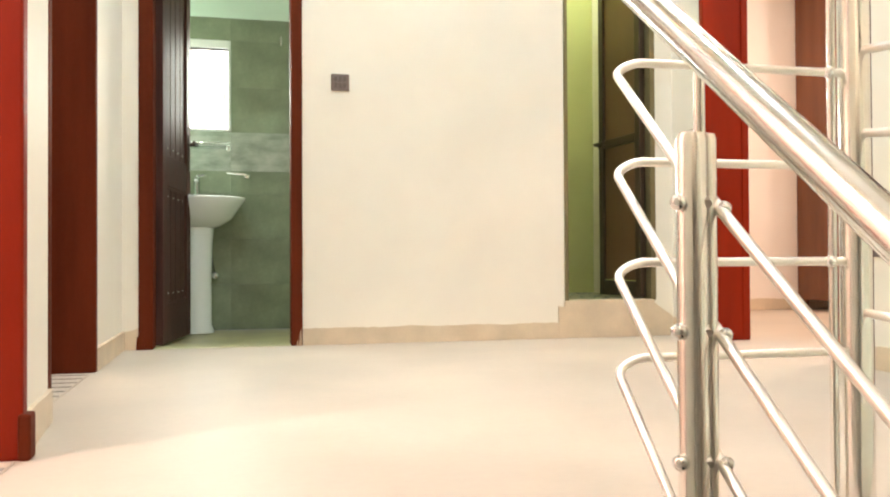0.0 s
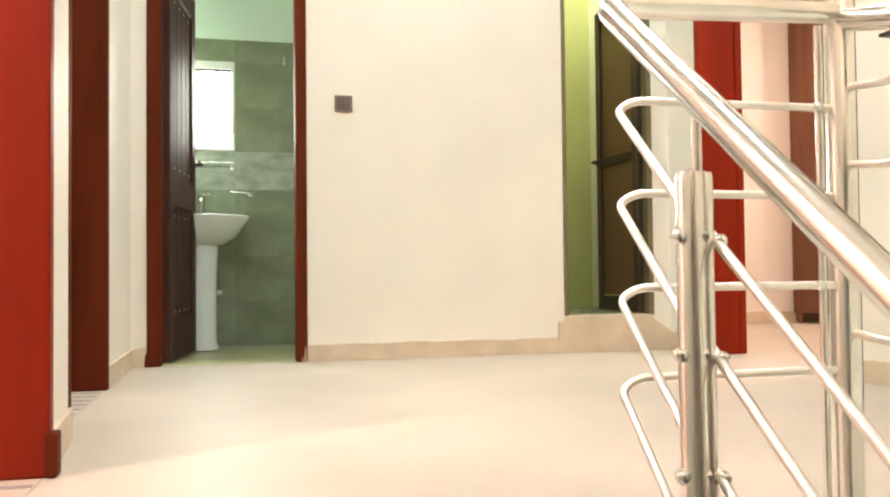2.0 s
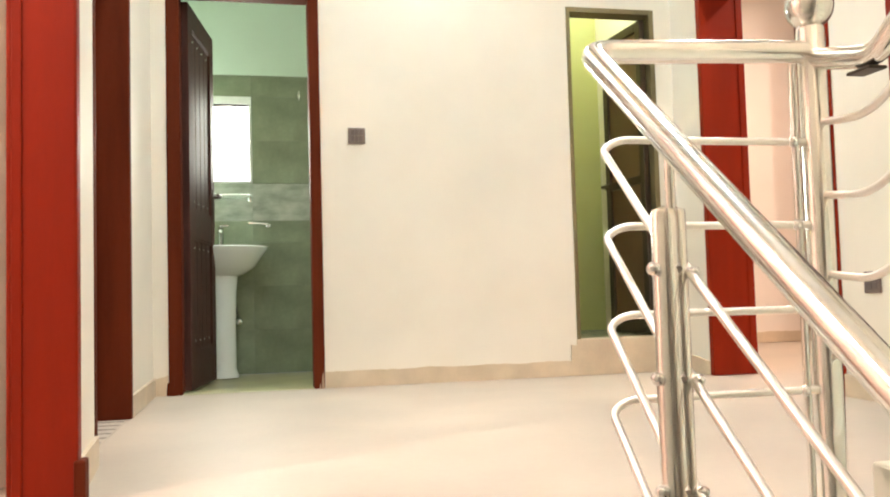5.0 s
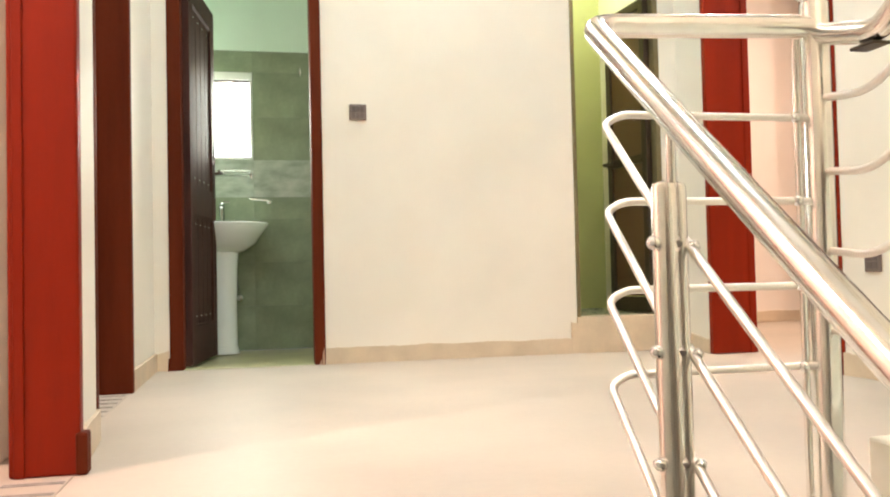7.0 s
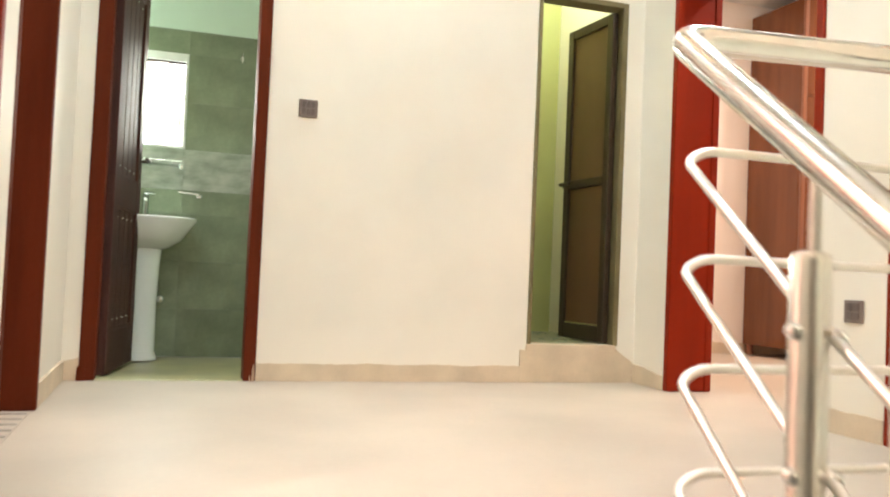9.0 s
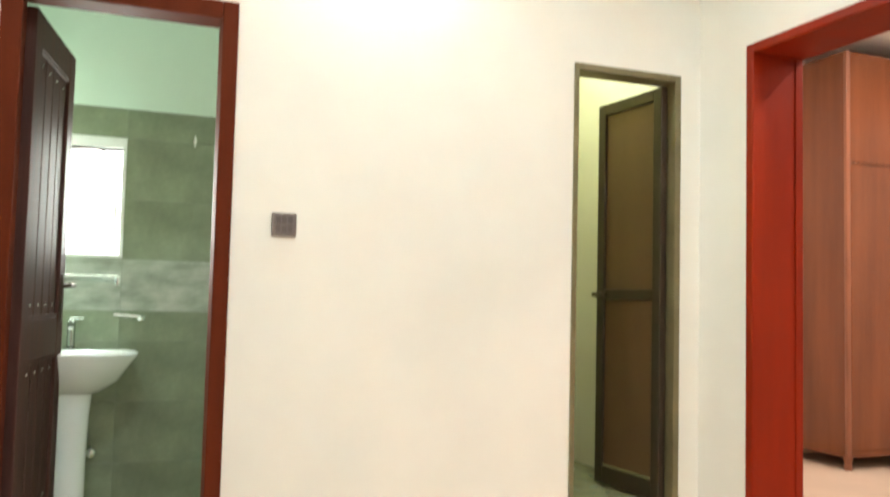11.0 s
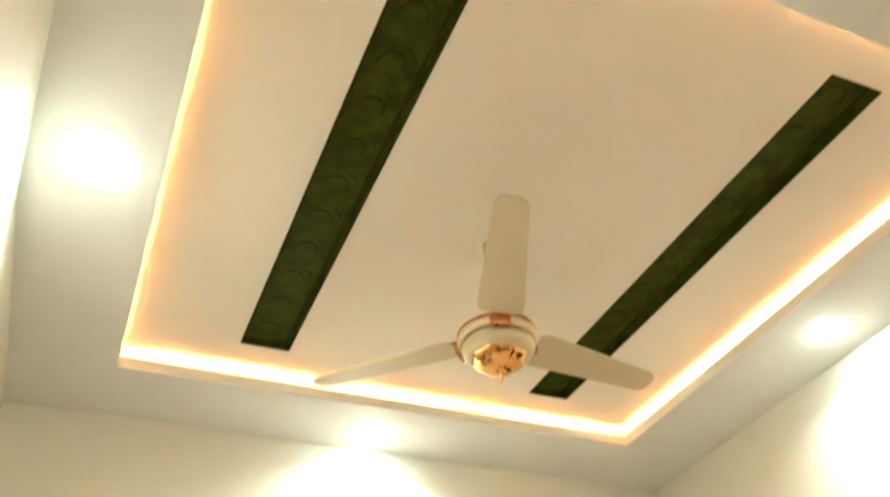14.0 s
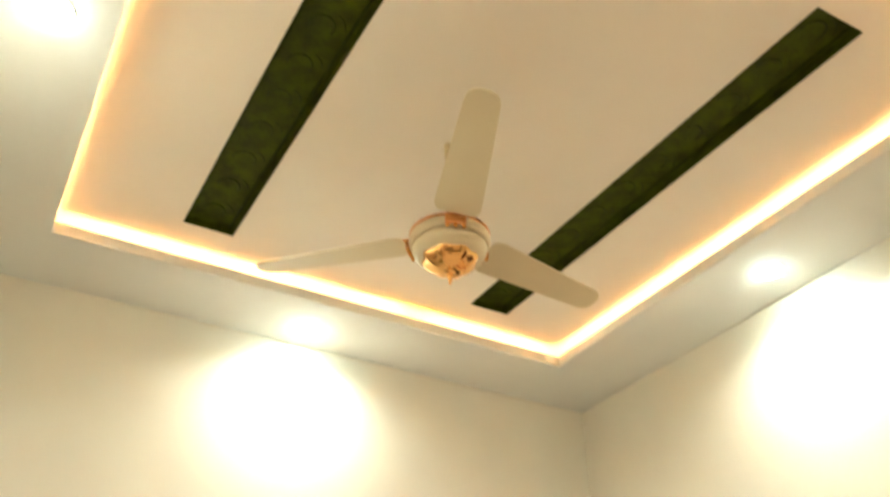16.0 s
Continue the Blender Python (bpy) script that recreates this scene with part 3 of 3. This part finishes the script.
def baluster(y):
    base = -0.18 * math.ceil((EDGE - y) / 0.25 - 1e-6)
    top = 0.578 - SL * (2.56 - y)
    o = rl((RX, y, 0))
    for dx, dy, r in ((-0.011, 0.0, 0.0185), (0.0145, 0.012, 0.0135)):
        prof = [(r, 0), (r, top - base - r * 0.7), (r * 0.85, top - base - r * 0.3), (r * 0.5, top - base - 0.003), (0, top - base)]
        post = part("post", lathe(prof, 20, None, (o[0] + dx, o[1] + dy, base + 0.18)), M_STEEL, rail, smooth=True)
    part("post_rod", tube([(o[0] + 0.006, o[1] + 0.01, top + 0.16), (o[0] + 0.006, o[1] + 0.01, top + 0.18 + 0.115)], 0.007), M_STEEL, rail, smooth=True)
    part("post_flange", lathe([(0.0, 0.012), (0.03, 0.011), (0.042, 0.005), (0.042, 0.0), (0.0, 0.0)], 24, None, (o[0], o[1], base + 0.18)), M_STEEL, rail, smooth=True)
    for z in BARS:
        zz = z - 0.022 - SL * (2.84 - y) + 0.172
        part("bolt", ball(0.010, (o[0] - 0.033, o[1] - 0.008, zz), seg=12), M_CHROME, rail, "domed steel bolt", smooth=True)
        part("bolt", ball(0.009, (o[0] + 0.030, o[1] - 0.004, zz - 0.006), seg=12), M_CHROME, rail, "domed steel bolt", smooth=True)


for by in (2.56, 1.31):
    baluster(by)

newel = thing("newel_post", (KX, KY, 0), "round stainless steel newel post topped by a ball", "newel post")
part("post", lathe([(0.0258, 0), (0.0258, 0.934), (0.0245, 0.938), (0.016, 0.939)], 28), M_STEEL, newel, smooth=True)
part("ball", ball(0.0435, (0, 0, 0.978), seg=28), M_STEEL, newel, "polished steel ball finial", smooth=True)
part("flange", lathe([(0.0, 0.016), (0.035, 0.014), (0.055, 0.006), (0.055, 0.0), (0.0, 0.0)], 28), M_STEEL, newel, smooth=True)
part("side_rod", tube([(-0.040, 0.004, 0.01), (-0.040, 0.004, 0.868)], 0.007), M_STEEL, newel, smooth=True)
for z in BARS:
    part("bolt", ball(0.010, (-0.050, -0.004, z), seg=12), M_CHROME, newel, smooth=True)
part("bracket", boxes((-0.018, 0.018, -0.172, -0.114, 0.817, 0.823), bevel=0.002), M_BRONZE, newel, "dark welded bracket plate")

# ------------------------------------------------------------------ wall switch and socket
def switch_plate(name, at, turn, label, keys):
    s = thing(name, at, label, "switch")
    s.rotation_euler = (0, 0, turn)
    part("plate", boxes((-0.046, 0.046, -0.010, 0, -0.043, 0.043), bevel=0.004), M_SWITCH, s)
    for k in range(keys):
        w = 0.066 / keys
        x = -0.033 + k * w
        part("key", boxes((x + 0.0015, x + w - 0.0015, -0.014, -0.009, 0.002, 0.032), bevel=0.0015), M_SWITCHKEY, s)
        part("key", boxes((x + 0.0015, x + w - 0.0015, -0.013, -0.009, -0.030, -0.002), bevel=0.0015), M_SWITCHKEY, s)
    return s


switch_plate("light_switch", (0.045, YF, 1.327), 0, "square brown grey light switch on the cream wall", 3)
switch_plate("wall_socket", (XR, 4.41, 0.469), radians(-90), "square dark brown wall socket low on the wall", 2)

# ------------------------------------------------------------------ downlights
# the last two positions are assumed fittings for the added fill lamps
for k, (sx, sy) in enumerate(SPOTS + ROOM_SPOTS + [(-1.95, 3.02), (-2.0, 5.0), (1.5, 6.55)]):
    d = thing("downlight", (sx, sy, ZC), "small round recessed white ceiling downlight, lit", "downlight", "recessed downlights")
    part("trim_ring", lathe([(0.045, 0.002), (0.045, -0.002), (0.047, -0.004), (0.050, -0.003), (0.051, 0.0), (0.051, 0.002)], 28), M_WHITE, d, smooth=True)
    part("lens", lathe([(0.0, -0.018), (0.020, -0.0160), (0.034, -0.011), (0.043, -0.003), (0.044, 0.001), (0.0, 0.001)], 24), M_LAMP, d, "glowing lens")
# fittings assumed for the two added stairwell fill lamps
for sx, sy in ((-0.45, 0.9), (0.9, 0.2)):
    d = thing("downlight", (sx, sy, 4.6), "small round recessed white ceiling downlight, lit", "downlight", "recessed downlights")
    part("trim_ring", lathe([(0.045, 0.002), (0.045, -0.002), (0.047, -0.004), (0.050, -0.003), (0.051, 0.0), (0.051, 0.002)], 28), M_WHITE, d, smooth=True)
    part("lens", lathe([(0.0, -0.018), (0.020, -0.0160), (0.034, -0.011), (0.043, -0.003), (0.044, 0.001), (0.0, 0.001)], 24), M_LAMP, d, "glowing lens")

# ------------------------------------------------------------------ cove LED strips
zl = ZC + BRD
for nm, r in (("led_strip", (CX0, CX1, CY1 + 0.016, CY1 + 0.028)), ("led_strip", (CX0, CX1, CY0 - 0.028, CY0 - 0.016)),
              ("led_strip", (CX0 - 0.028, CX0 - 0.016, CY0, CY1)), ("led_strip", (CX1 + 0.016, CX1 + 0.028, CY0, CY1))):
    cx, cy = (r[0] + r[1]) / 2, (r[2] + r[3]) / 2
    s = thing(nm, (cx, cy, zl), "warm glowing strip light hidden in the ceiling cove", "strip light", "cove lighting")
    part("tape", boxes((r[0] - cx, r[1] - cx, r[2] - cy, r[3] - cy, 0.0, 0.008)), M_LED, s)
s = thing("led_joint", (0.78, CY1 + 0.021, zl), "yellowish joint between two cove strip lights", "strip light", "cove lighting")
part("tape_joint", boxes((-0.06, 0.06, -0.006, 0.010, 0.0085, 0.014)), M_LEDGOLD, s)

# ------------------------------------------------------------------ damask panels in the ceiling
for a, b in PX:
    cx, cy = (a + b) / 2, (PY0 + PY1) / 2
    p = thing("ceiling_panel", (cx, cy, ZP), "dark green embossed damask strip sunk into the ceiling", "ceiling panel", "green ceiling strips", "structure")
    hx, hy = (b - a) / 2 - 0.001, (PY1 - PY0) / 2 - 0.001
    part("paper", boxes((-hx, hx, -hy, hy, 0.0, 0.012)), M_GREEN, p)
    for r in ((-hx, -hx + 0.002, -hy, hy), (hx - 0.002, hx, -hy, hy), (-hx + 0.002, hx - 0.002, -hy, -hy + 0.002), (-hx + 0.002, hx - 0.002, hy - 0.002, hy)):
        part("side_lining", boxes((*r, ZU - ZP - 0.002, -0.0005)), M_GREEN, p)
    part("border", boxes((hx - 0.022, hx - 0.014, -hy, hy, -0.004, 0.0)), M_GREENRING, p, "raised border line")
    part("border", boxes((-hx + 0.010, -hx + 0.014, -hy, hy, -0.003, 0.0)), M_GREENRING, p, "raised border line")
    n = 11
    for k in range(n):
        y = -hy + (k + 0.5) * 2 * hy / n
        arc = [math.pi * (0.95 + 1.15 * i / 20) for i in range(21)]
        part("medallion_ring", tube([(-0.008 + 0.036 * math.cos(t), y + 0.040 * math.sin(t), 0.0005) for t in arc], 0.0032, 8), M_GREENRING, p, smooth=True)
        part("medallion_leaf", tube([(0.006 + 0.050 * math.cos(t), y - 0.004 + 0.054 * math.sin(t), 0.0012) for t in arc[11:18]], 0.0030, 8), M_GREENRING, p, smooth=True)

# ------------------------------------------------------------------ ceiling fan
FX, FY, FZ = 0.372, 4.675, 2.589
fan = thing("ceiling_fan", (FX, FY, FZ), "cream ceiling fan with three blades and copper trim", "ceiling fan")
part("finial", lathe([(0, -0.042), (0.003, -0.038), (0.006, -0.020), (0.010, -0.010), (0.009, -0.004), (0.016, 0.0), (0.022, 0.005)], 20), M_GOLD, fan, "pointed gold finial", smooth=True)
bm = bmesh.new()
seg = 48
rows = []
for r, z in ((0.018, 0.001), (0.040, 0.006), (0.060, 0.017), (0.074, 0.031), (0.080, 0.043), (0.081, 0.047)):
    flute = [r * (1 + 0.045 * math.cos(2 * math.pi * i / 6)) for i in range(seg)]
    rows.append([bm.verts.new((flute[i] * math.cos(2 * math.pi * i / seg), flute[i] * math.sin(2 * math.pi * i / seg), z)) for i in range(seg)])
for a, b in zip(rows, rows[1:]):
    for i in range(seg):
        bm.faces.new((a[i], a[(i + 1) % seg], b[(i + 1) % seg], b[i]))
bm.faces.new(rows[0])
bm.faces.new(rows[-1])
part("fluted_cup", bm, M_GOLD, fan, "fluted gold cup", smooth=True)
part("motor_housing", lathe([(0.074, 0.044), (0.090, 0.047), (0.101, 0.056), (0.108, 0.070), (0.109, 0.080), (0.105, 0.087), (0.100, 0.089)], 48), M_BLADE, fan, smooth=True)
part("upper_housing", lathe([(0.098, 0.090), (0.113, 0.091), (0.118, 0.096), (0.120, 0.106), (0.118, 0.117), (0.110, 0.124)], 48), M_BLADE, fan, smooth=True)
part("band", lathe([(0.108, 0.1245), (0.117, 0.1245), (0.119, 0.127), (0.117, 0.130), (0.108, 0.130)], 48), M_COPPER, fan, smooth=True)
part("top_cover", lathe([(0.108, 0.1305), (0.100, 0.142), (0.066, 0.156), (0.030, 0.170)], 40), M_BLADE, fan, smooth=True)
part("down_rod", tube([(0, 0, 0.166), (0, 0, ZU - FZ - 0.05)], 0.0095), M_BLADE, fan, smooth=True)
part("canopy", lathe([(0.010, ZU - FZ - 0.06), (0.012, ZU - FZ - 0.055), (0.014, ZU - FZ - 0.02), (0.015, ZU - FZ), (0.0, ZU - FZ)], 28), M_BLADE, fan, smooth=True)
BLADE_R = 0.612
for ang in (-112, 9, 134.5):
    about = Matrix.Rotation(radians(ang), 3, "Z")
    turn = about @ Matrix.Rotation(radians(-0.8), 3, "Y") @ Matrix.Rotation(radians(-12), 3, "X")
    bm = bmesh.new()
    outline = []
    for u in (0, 0.008, 0.02, 0.04, 0.07, 0.14, 0.25, 0.4, 0.55, 0.7, 0.82, 0.90, 0.93, 0.95, 0.965, 0.98, 0.99, 0.997, 1.0):
        x = 0.132 + u * (BLADE_R - 0.132)
        half = 0.069 - 0.026 * u
        if u > 0.90:
            half *= max(0.35, (1 - ((u - 0.90) / 0.10) ** 2.6) ** (1 / 2.6))
        if u < 0.07:
            half *= 0.72 + 0.28 * math.sqrt(u / 0.07)
        outline.append((x, half))
    pts = [(x, hgt) for x, hgt in outline] + [(x, -hgt) for x, hgt in reversed(outline)]
    lo = [bm.verts.new((x, y, 0.113)) for x, y in pts]
    hi = [bm.verts.new((x, y, 0.119)) for x, y in pts]
    bm.faces.new(lo)
    bm.faces.new(hi)
    for i in range(len(pts)):
        bm.faces.new((lo[i], lo[(i + 1) % len(pts)], hi[(i + 1) % len(pts)], hi[i]))
    bmesh.ops.rotate(bm, verts=bm.verts[:], cent=(0, 0, 0.116), matrix=turn)
    blade = part("blade", bm, M_BLADE, fan)
    bm = boxes((0.100, 0.190, -0.012, 0.012, 0.1305, 0.137), (0.1165, 0.1265, -0.030, 0.030, 0.086, 0.116), bevel=0.003)
    bmesh.ops.rotate(bm, verts=bm.verts[:], cent=(0, 0, 0.10), matrix=about)
    part("blade_iron", bm, M_COPPER, blade, "copper blade bracket")
    for dy in (-0.024, 0.0, 0.024):
        part("screw", ball(0.0065, about @ Vector((0.119, dy, 0.082)), seg=10), M_GOLD, blade, smooth=True)

# ------------------------------------------------------------------ bedroom wardrobe
W0, W1, WYF, WYB, WTOP = 4.08, 5.53, 7.30, 7.955, 2.85
wd = thing("wardrobe", (W0, WYF, 0), "brown wood laminate wardrobe with top lockers on short feet", "wardrobe")
part("carcass", boxes((0, W1 - W0, 0.022, WYB - WYF, 0.085, WTOP)), M_WARDROBE, wd)
part("corner_strip", boxes((-0.006, 0.03, -0.004, 0.0215, 0.085, WTOP), bevel=0.004), M_WARDEDGE, wd, "paler corner moulding")
n = 3
w = (W1 - W0 - 0.03) / n
for k in range(n):
    x0 = 0.03 + k * w
    for z0, z1 in ((0.13, 2.065), (2.085, WTOP - 0.01)):
        d = part("door", boxes((x0 + 0.003, x0 + w - 0.003, 0.0, 0.0215, z0, z1), bevel=0.003), M_WARDROBE, wd)
part("plinth_rail", boxes((0.03, W1 - W0, 0.001, 0.0215, 0.085, 0.126), bevel=0.003), M_WARDROBE, wd)
part("shelf_line", boxes((0.03, W1 - W0, -0.002, 0.0215, 2.069, 2.081)), M_WARDROBE, wd)
for fx, fy in ((0.03, 0.03), (W1 - W0 - 0.03, 0.03), (0.03, 0.6), (W1 - W0 - 0.03, 0.6)):
    part("foot", lathe([(0.024, 0.0), (0.030, 0.02), (0.022, 0.045), (0.030, 0.07), (0.030, 0.086)], 16, None, (fx, fy, 0)), M_WARDEDGE, wd, smooth=True)

# ------------------------------------------------------------------ bathroom fittings
win = thing("window_1", ((WN0 + WN1) / 2, BYW, WZA), "small white framed bathroom window with frosted daylit glass", "window", kind="structure")
ww, wh = (WN1 - WN0) / 2, WZB - WZA
for nm, r in (("window_frame", (-ww, -ww + 0.02, -0.006, 0.10, 0, wh)), ("window_frame", (ww - 0.018, ww, -0.006, 0.10, 0, wh)), ("window_frame", (-ww + 0.02, ww - 0.018, -0.006, 0.10, wh - 0.05, wh)), ("window_sill", (-ww + 0.02, ww - 0.018, -0.006, 0.10, 0, 0.018))):
    part(nm, boxes(r, bevel=0.003), M_WHITE, win)
# black strip stands in for the shaded opening above the pane
part("gap_shade", boxes((-ww + 0.02, ww - 0.018, 0.012, 0.06, wh - 0.062, wh - 0.05)), M_DARK, win, "black strip painting the shade in the gap above the pane")
part("pane", boxes((-ww + 0.02, ww - 0.018, 0.020, 0.026, 0.018, wh - 0.062)), M_PANE, win, "frosted glass bright with daylight")
part("stay_arm", tube([(-0.02, 0.008, wh - 0.068), (0.12, 0.008, wh - 0.06), (0.16, 0.008, wh - 0.074)], 0.005), M_CHROME, win, smooth=True)
part("pull_handle", boxes((ww - 0.045, ww - 0.03, 0.008, 0.02, 0.12, 0.26), bevel=0.003), M_WHITE, win)

basin = thing("wash_basin", (-0.692, 6.94, 0), "white ceramic pedestal wash basin below the window", "wash basin")
prof = [(0.08, 0.615), (0.13, 0.632), (0.195, 0.675), (0.235, 0.735), (0.272, 0.785), (0.276, 0.797), (0.268, 0.803), (0.250, 0.797), (0.20, 0.74), (0.10, 0.70), (0.0, 0.695)]
part("bowl", lathe(prof, 40, None, (0, 0, 0), 1.0, 0.80), M_CERAMIC, basin, smooth=True)
part("back_ledge", boxes((-0.21, 0.21, 0.10, 0.178, 0.745, 0.803), bevel=0.012), M_CERAMIC, basin)
ped = lathe([(0.092, 0.0), (0.090, 0.02), (0.078, 0.05), (0.076, 0.30), (0.082, 0.52), (0.094, 0.67)], 32, None, (0, 0, 0), 1.0, 0.95)
part("pedestal", ped, M_CERAMIC, basin, smooth=True)
tap = thing("basin_tap", (-0.705, 7.06, 0.803), "chrome pillar tap on the wash basin", "tap")
part("body", lathe([(0.028, 0), (0.028, 0.008), (0.017, 0.014), (0.017, 0.13), (0.012, 0.135), (0, 0.136)], 20), M_DULL, tap, smooth=True)
part("spout", tube(fillet([(0, 0, 0.11), (0, -0.05, 0.125), (0, -0.11, 0.10)], 0.03), 0.010), M_DULL, tap, smooth=True)
part("lever", boxes((-0.008, 0.05, -0.008, 0.008, 0.136, 0.146), bevel=0.003), M_DULL, tap)
shelf = thing("glass_shelf", (-0.745, 7.06, 1.118), "clear glass shelf on chrome holders under the window", "shelf")
part("plate", boxes((-0.23, 0.23, -0.05, 0.055, -0.004, 0.004), bevel=0.0015), M_CLEAR, shelf)
for x in (-0.225, 0.225):
    part("holder", lathe([(0.0, -0.018), (0.016, -0.018), (0.016, 0.014), (0.0, 0.016)], 16, None, (x, 0.035, 0)), M_CHROME, shelf, smooth=True)
part("guard_rail", tube([(-0.22, -0.045, 0.02), (0.23, -0.045, 0.02)], 0.0025), M_DULL, shelf, smooth=True)
ring = thing("towel_holder", (-0.43, BYW, 0.955), "chrome towel holder on the tiled wall", "towel holder")
part("rose", lathe([(0, -0.02), (0.02, -0.018), (0.024, 0.0)], 18, None, (0.02, -0.012, 0)), M_CHROME, ring, smooth=True)
part("arm", tube(fillet([(0.02, 0.0, 0), (0.02, -0.05, 0), (-0.10, -0.05, 0.01)], 0.015), 0.007), M_CHROME, ring, smooth=True)
valve = thing("angle_valve", (-0.60, BYW, 0.335), "small chrome angle valve with a supply hose", "valve")
part("body", ball(0.026, (0, -0.03, 0)), M_CHROME, valve, smooth=True)
part("inlet", tube([(0, 0, 0), (0, -0.03, 0)], 0.012), M_CHROME, valve, smooth=True)
part("hose", tube(fillet([(0, -0.03, 0.01), (-0.02, -0.05, 0.12), (-0.045, -0.06, 0.30)], 0.06), 0.006), M_DULL, valve, smooth=True)
hook = thing("wall_hook", (-0.20, BYW, 1.80), "thin bright hook on the tiled wall", "hook")
part("stem", tube([(0, -0.012, -0.03), (0, -0.012, 0.03)], 0.004), M_CHROME, hook, smooth=True)
part("plate", boxes((-0.008, 0.008, -0.010, 0, -0.012, 0.012), bevel=0.002), M_CHROME, hook)

# ------------------------------------------------------------------ wall tiles of the bathroom, last
tiled = bpy.data.objects["bathroom_wall_back"]
tile_meshes = {}


def wall_tile(x0, x1, z0, z1, material):
    key = (round(x1 - x0, 3), round(z1 - z0, 3), material.name)
    if key not in tile_meshes:
        bm = boxes((-(x1 - x0) / 2 + 0.0007, (x1 - x0) / 2 - 0.0007, -0.0025, 0, -(z1 - z0) / 2 + 0.001, (z1 - z0) / 2 - 0.001))
        bmesh.ops.bevel(bm, geom=bm.edges[:], offset=0.001, segments=1, affect="EDGES")
        me = bpy.data.meshes.new("wall_tile")
        bm.to_mesh(me)
        bm.free()
        me.materials.append(material)
        tile_meshes[key] = me
    t = new("wall_tile", tile_meshes[key])
    t.parent = tiled
    t.location = ((x0 + x1) / 2, BYW, (z0 + z1) / 2)


zrows = [(0.0, 0.28), (0.28, 0.56), (0.56, 0.84), (0.84, 0.98), (0.98, 1.222), (1.222, 1.50), (1.50, 1.79), (1.79, 1.925)]
for z0, z1 in zrows:
    x = WN1 if z0 >= 1.22 and z1 <= 1.795 else -1.08
    while x < 0.99:
        x1 = min(x + 0.575 if x > -1.07 else -0.505, 1.0)
        wall_tile(x, x1, z0, z1, M_DECOR if z0 == 0.98 else M_TILE)
        x = x1
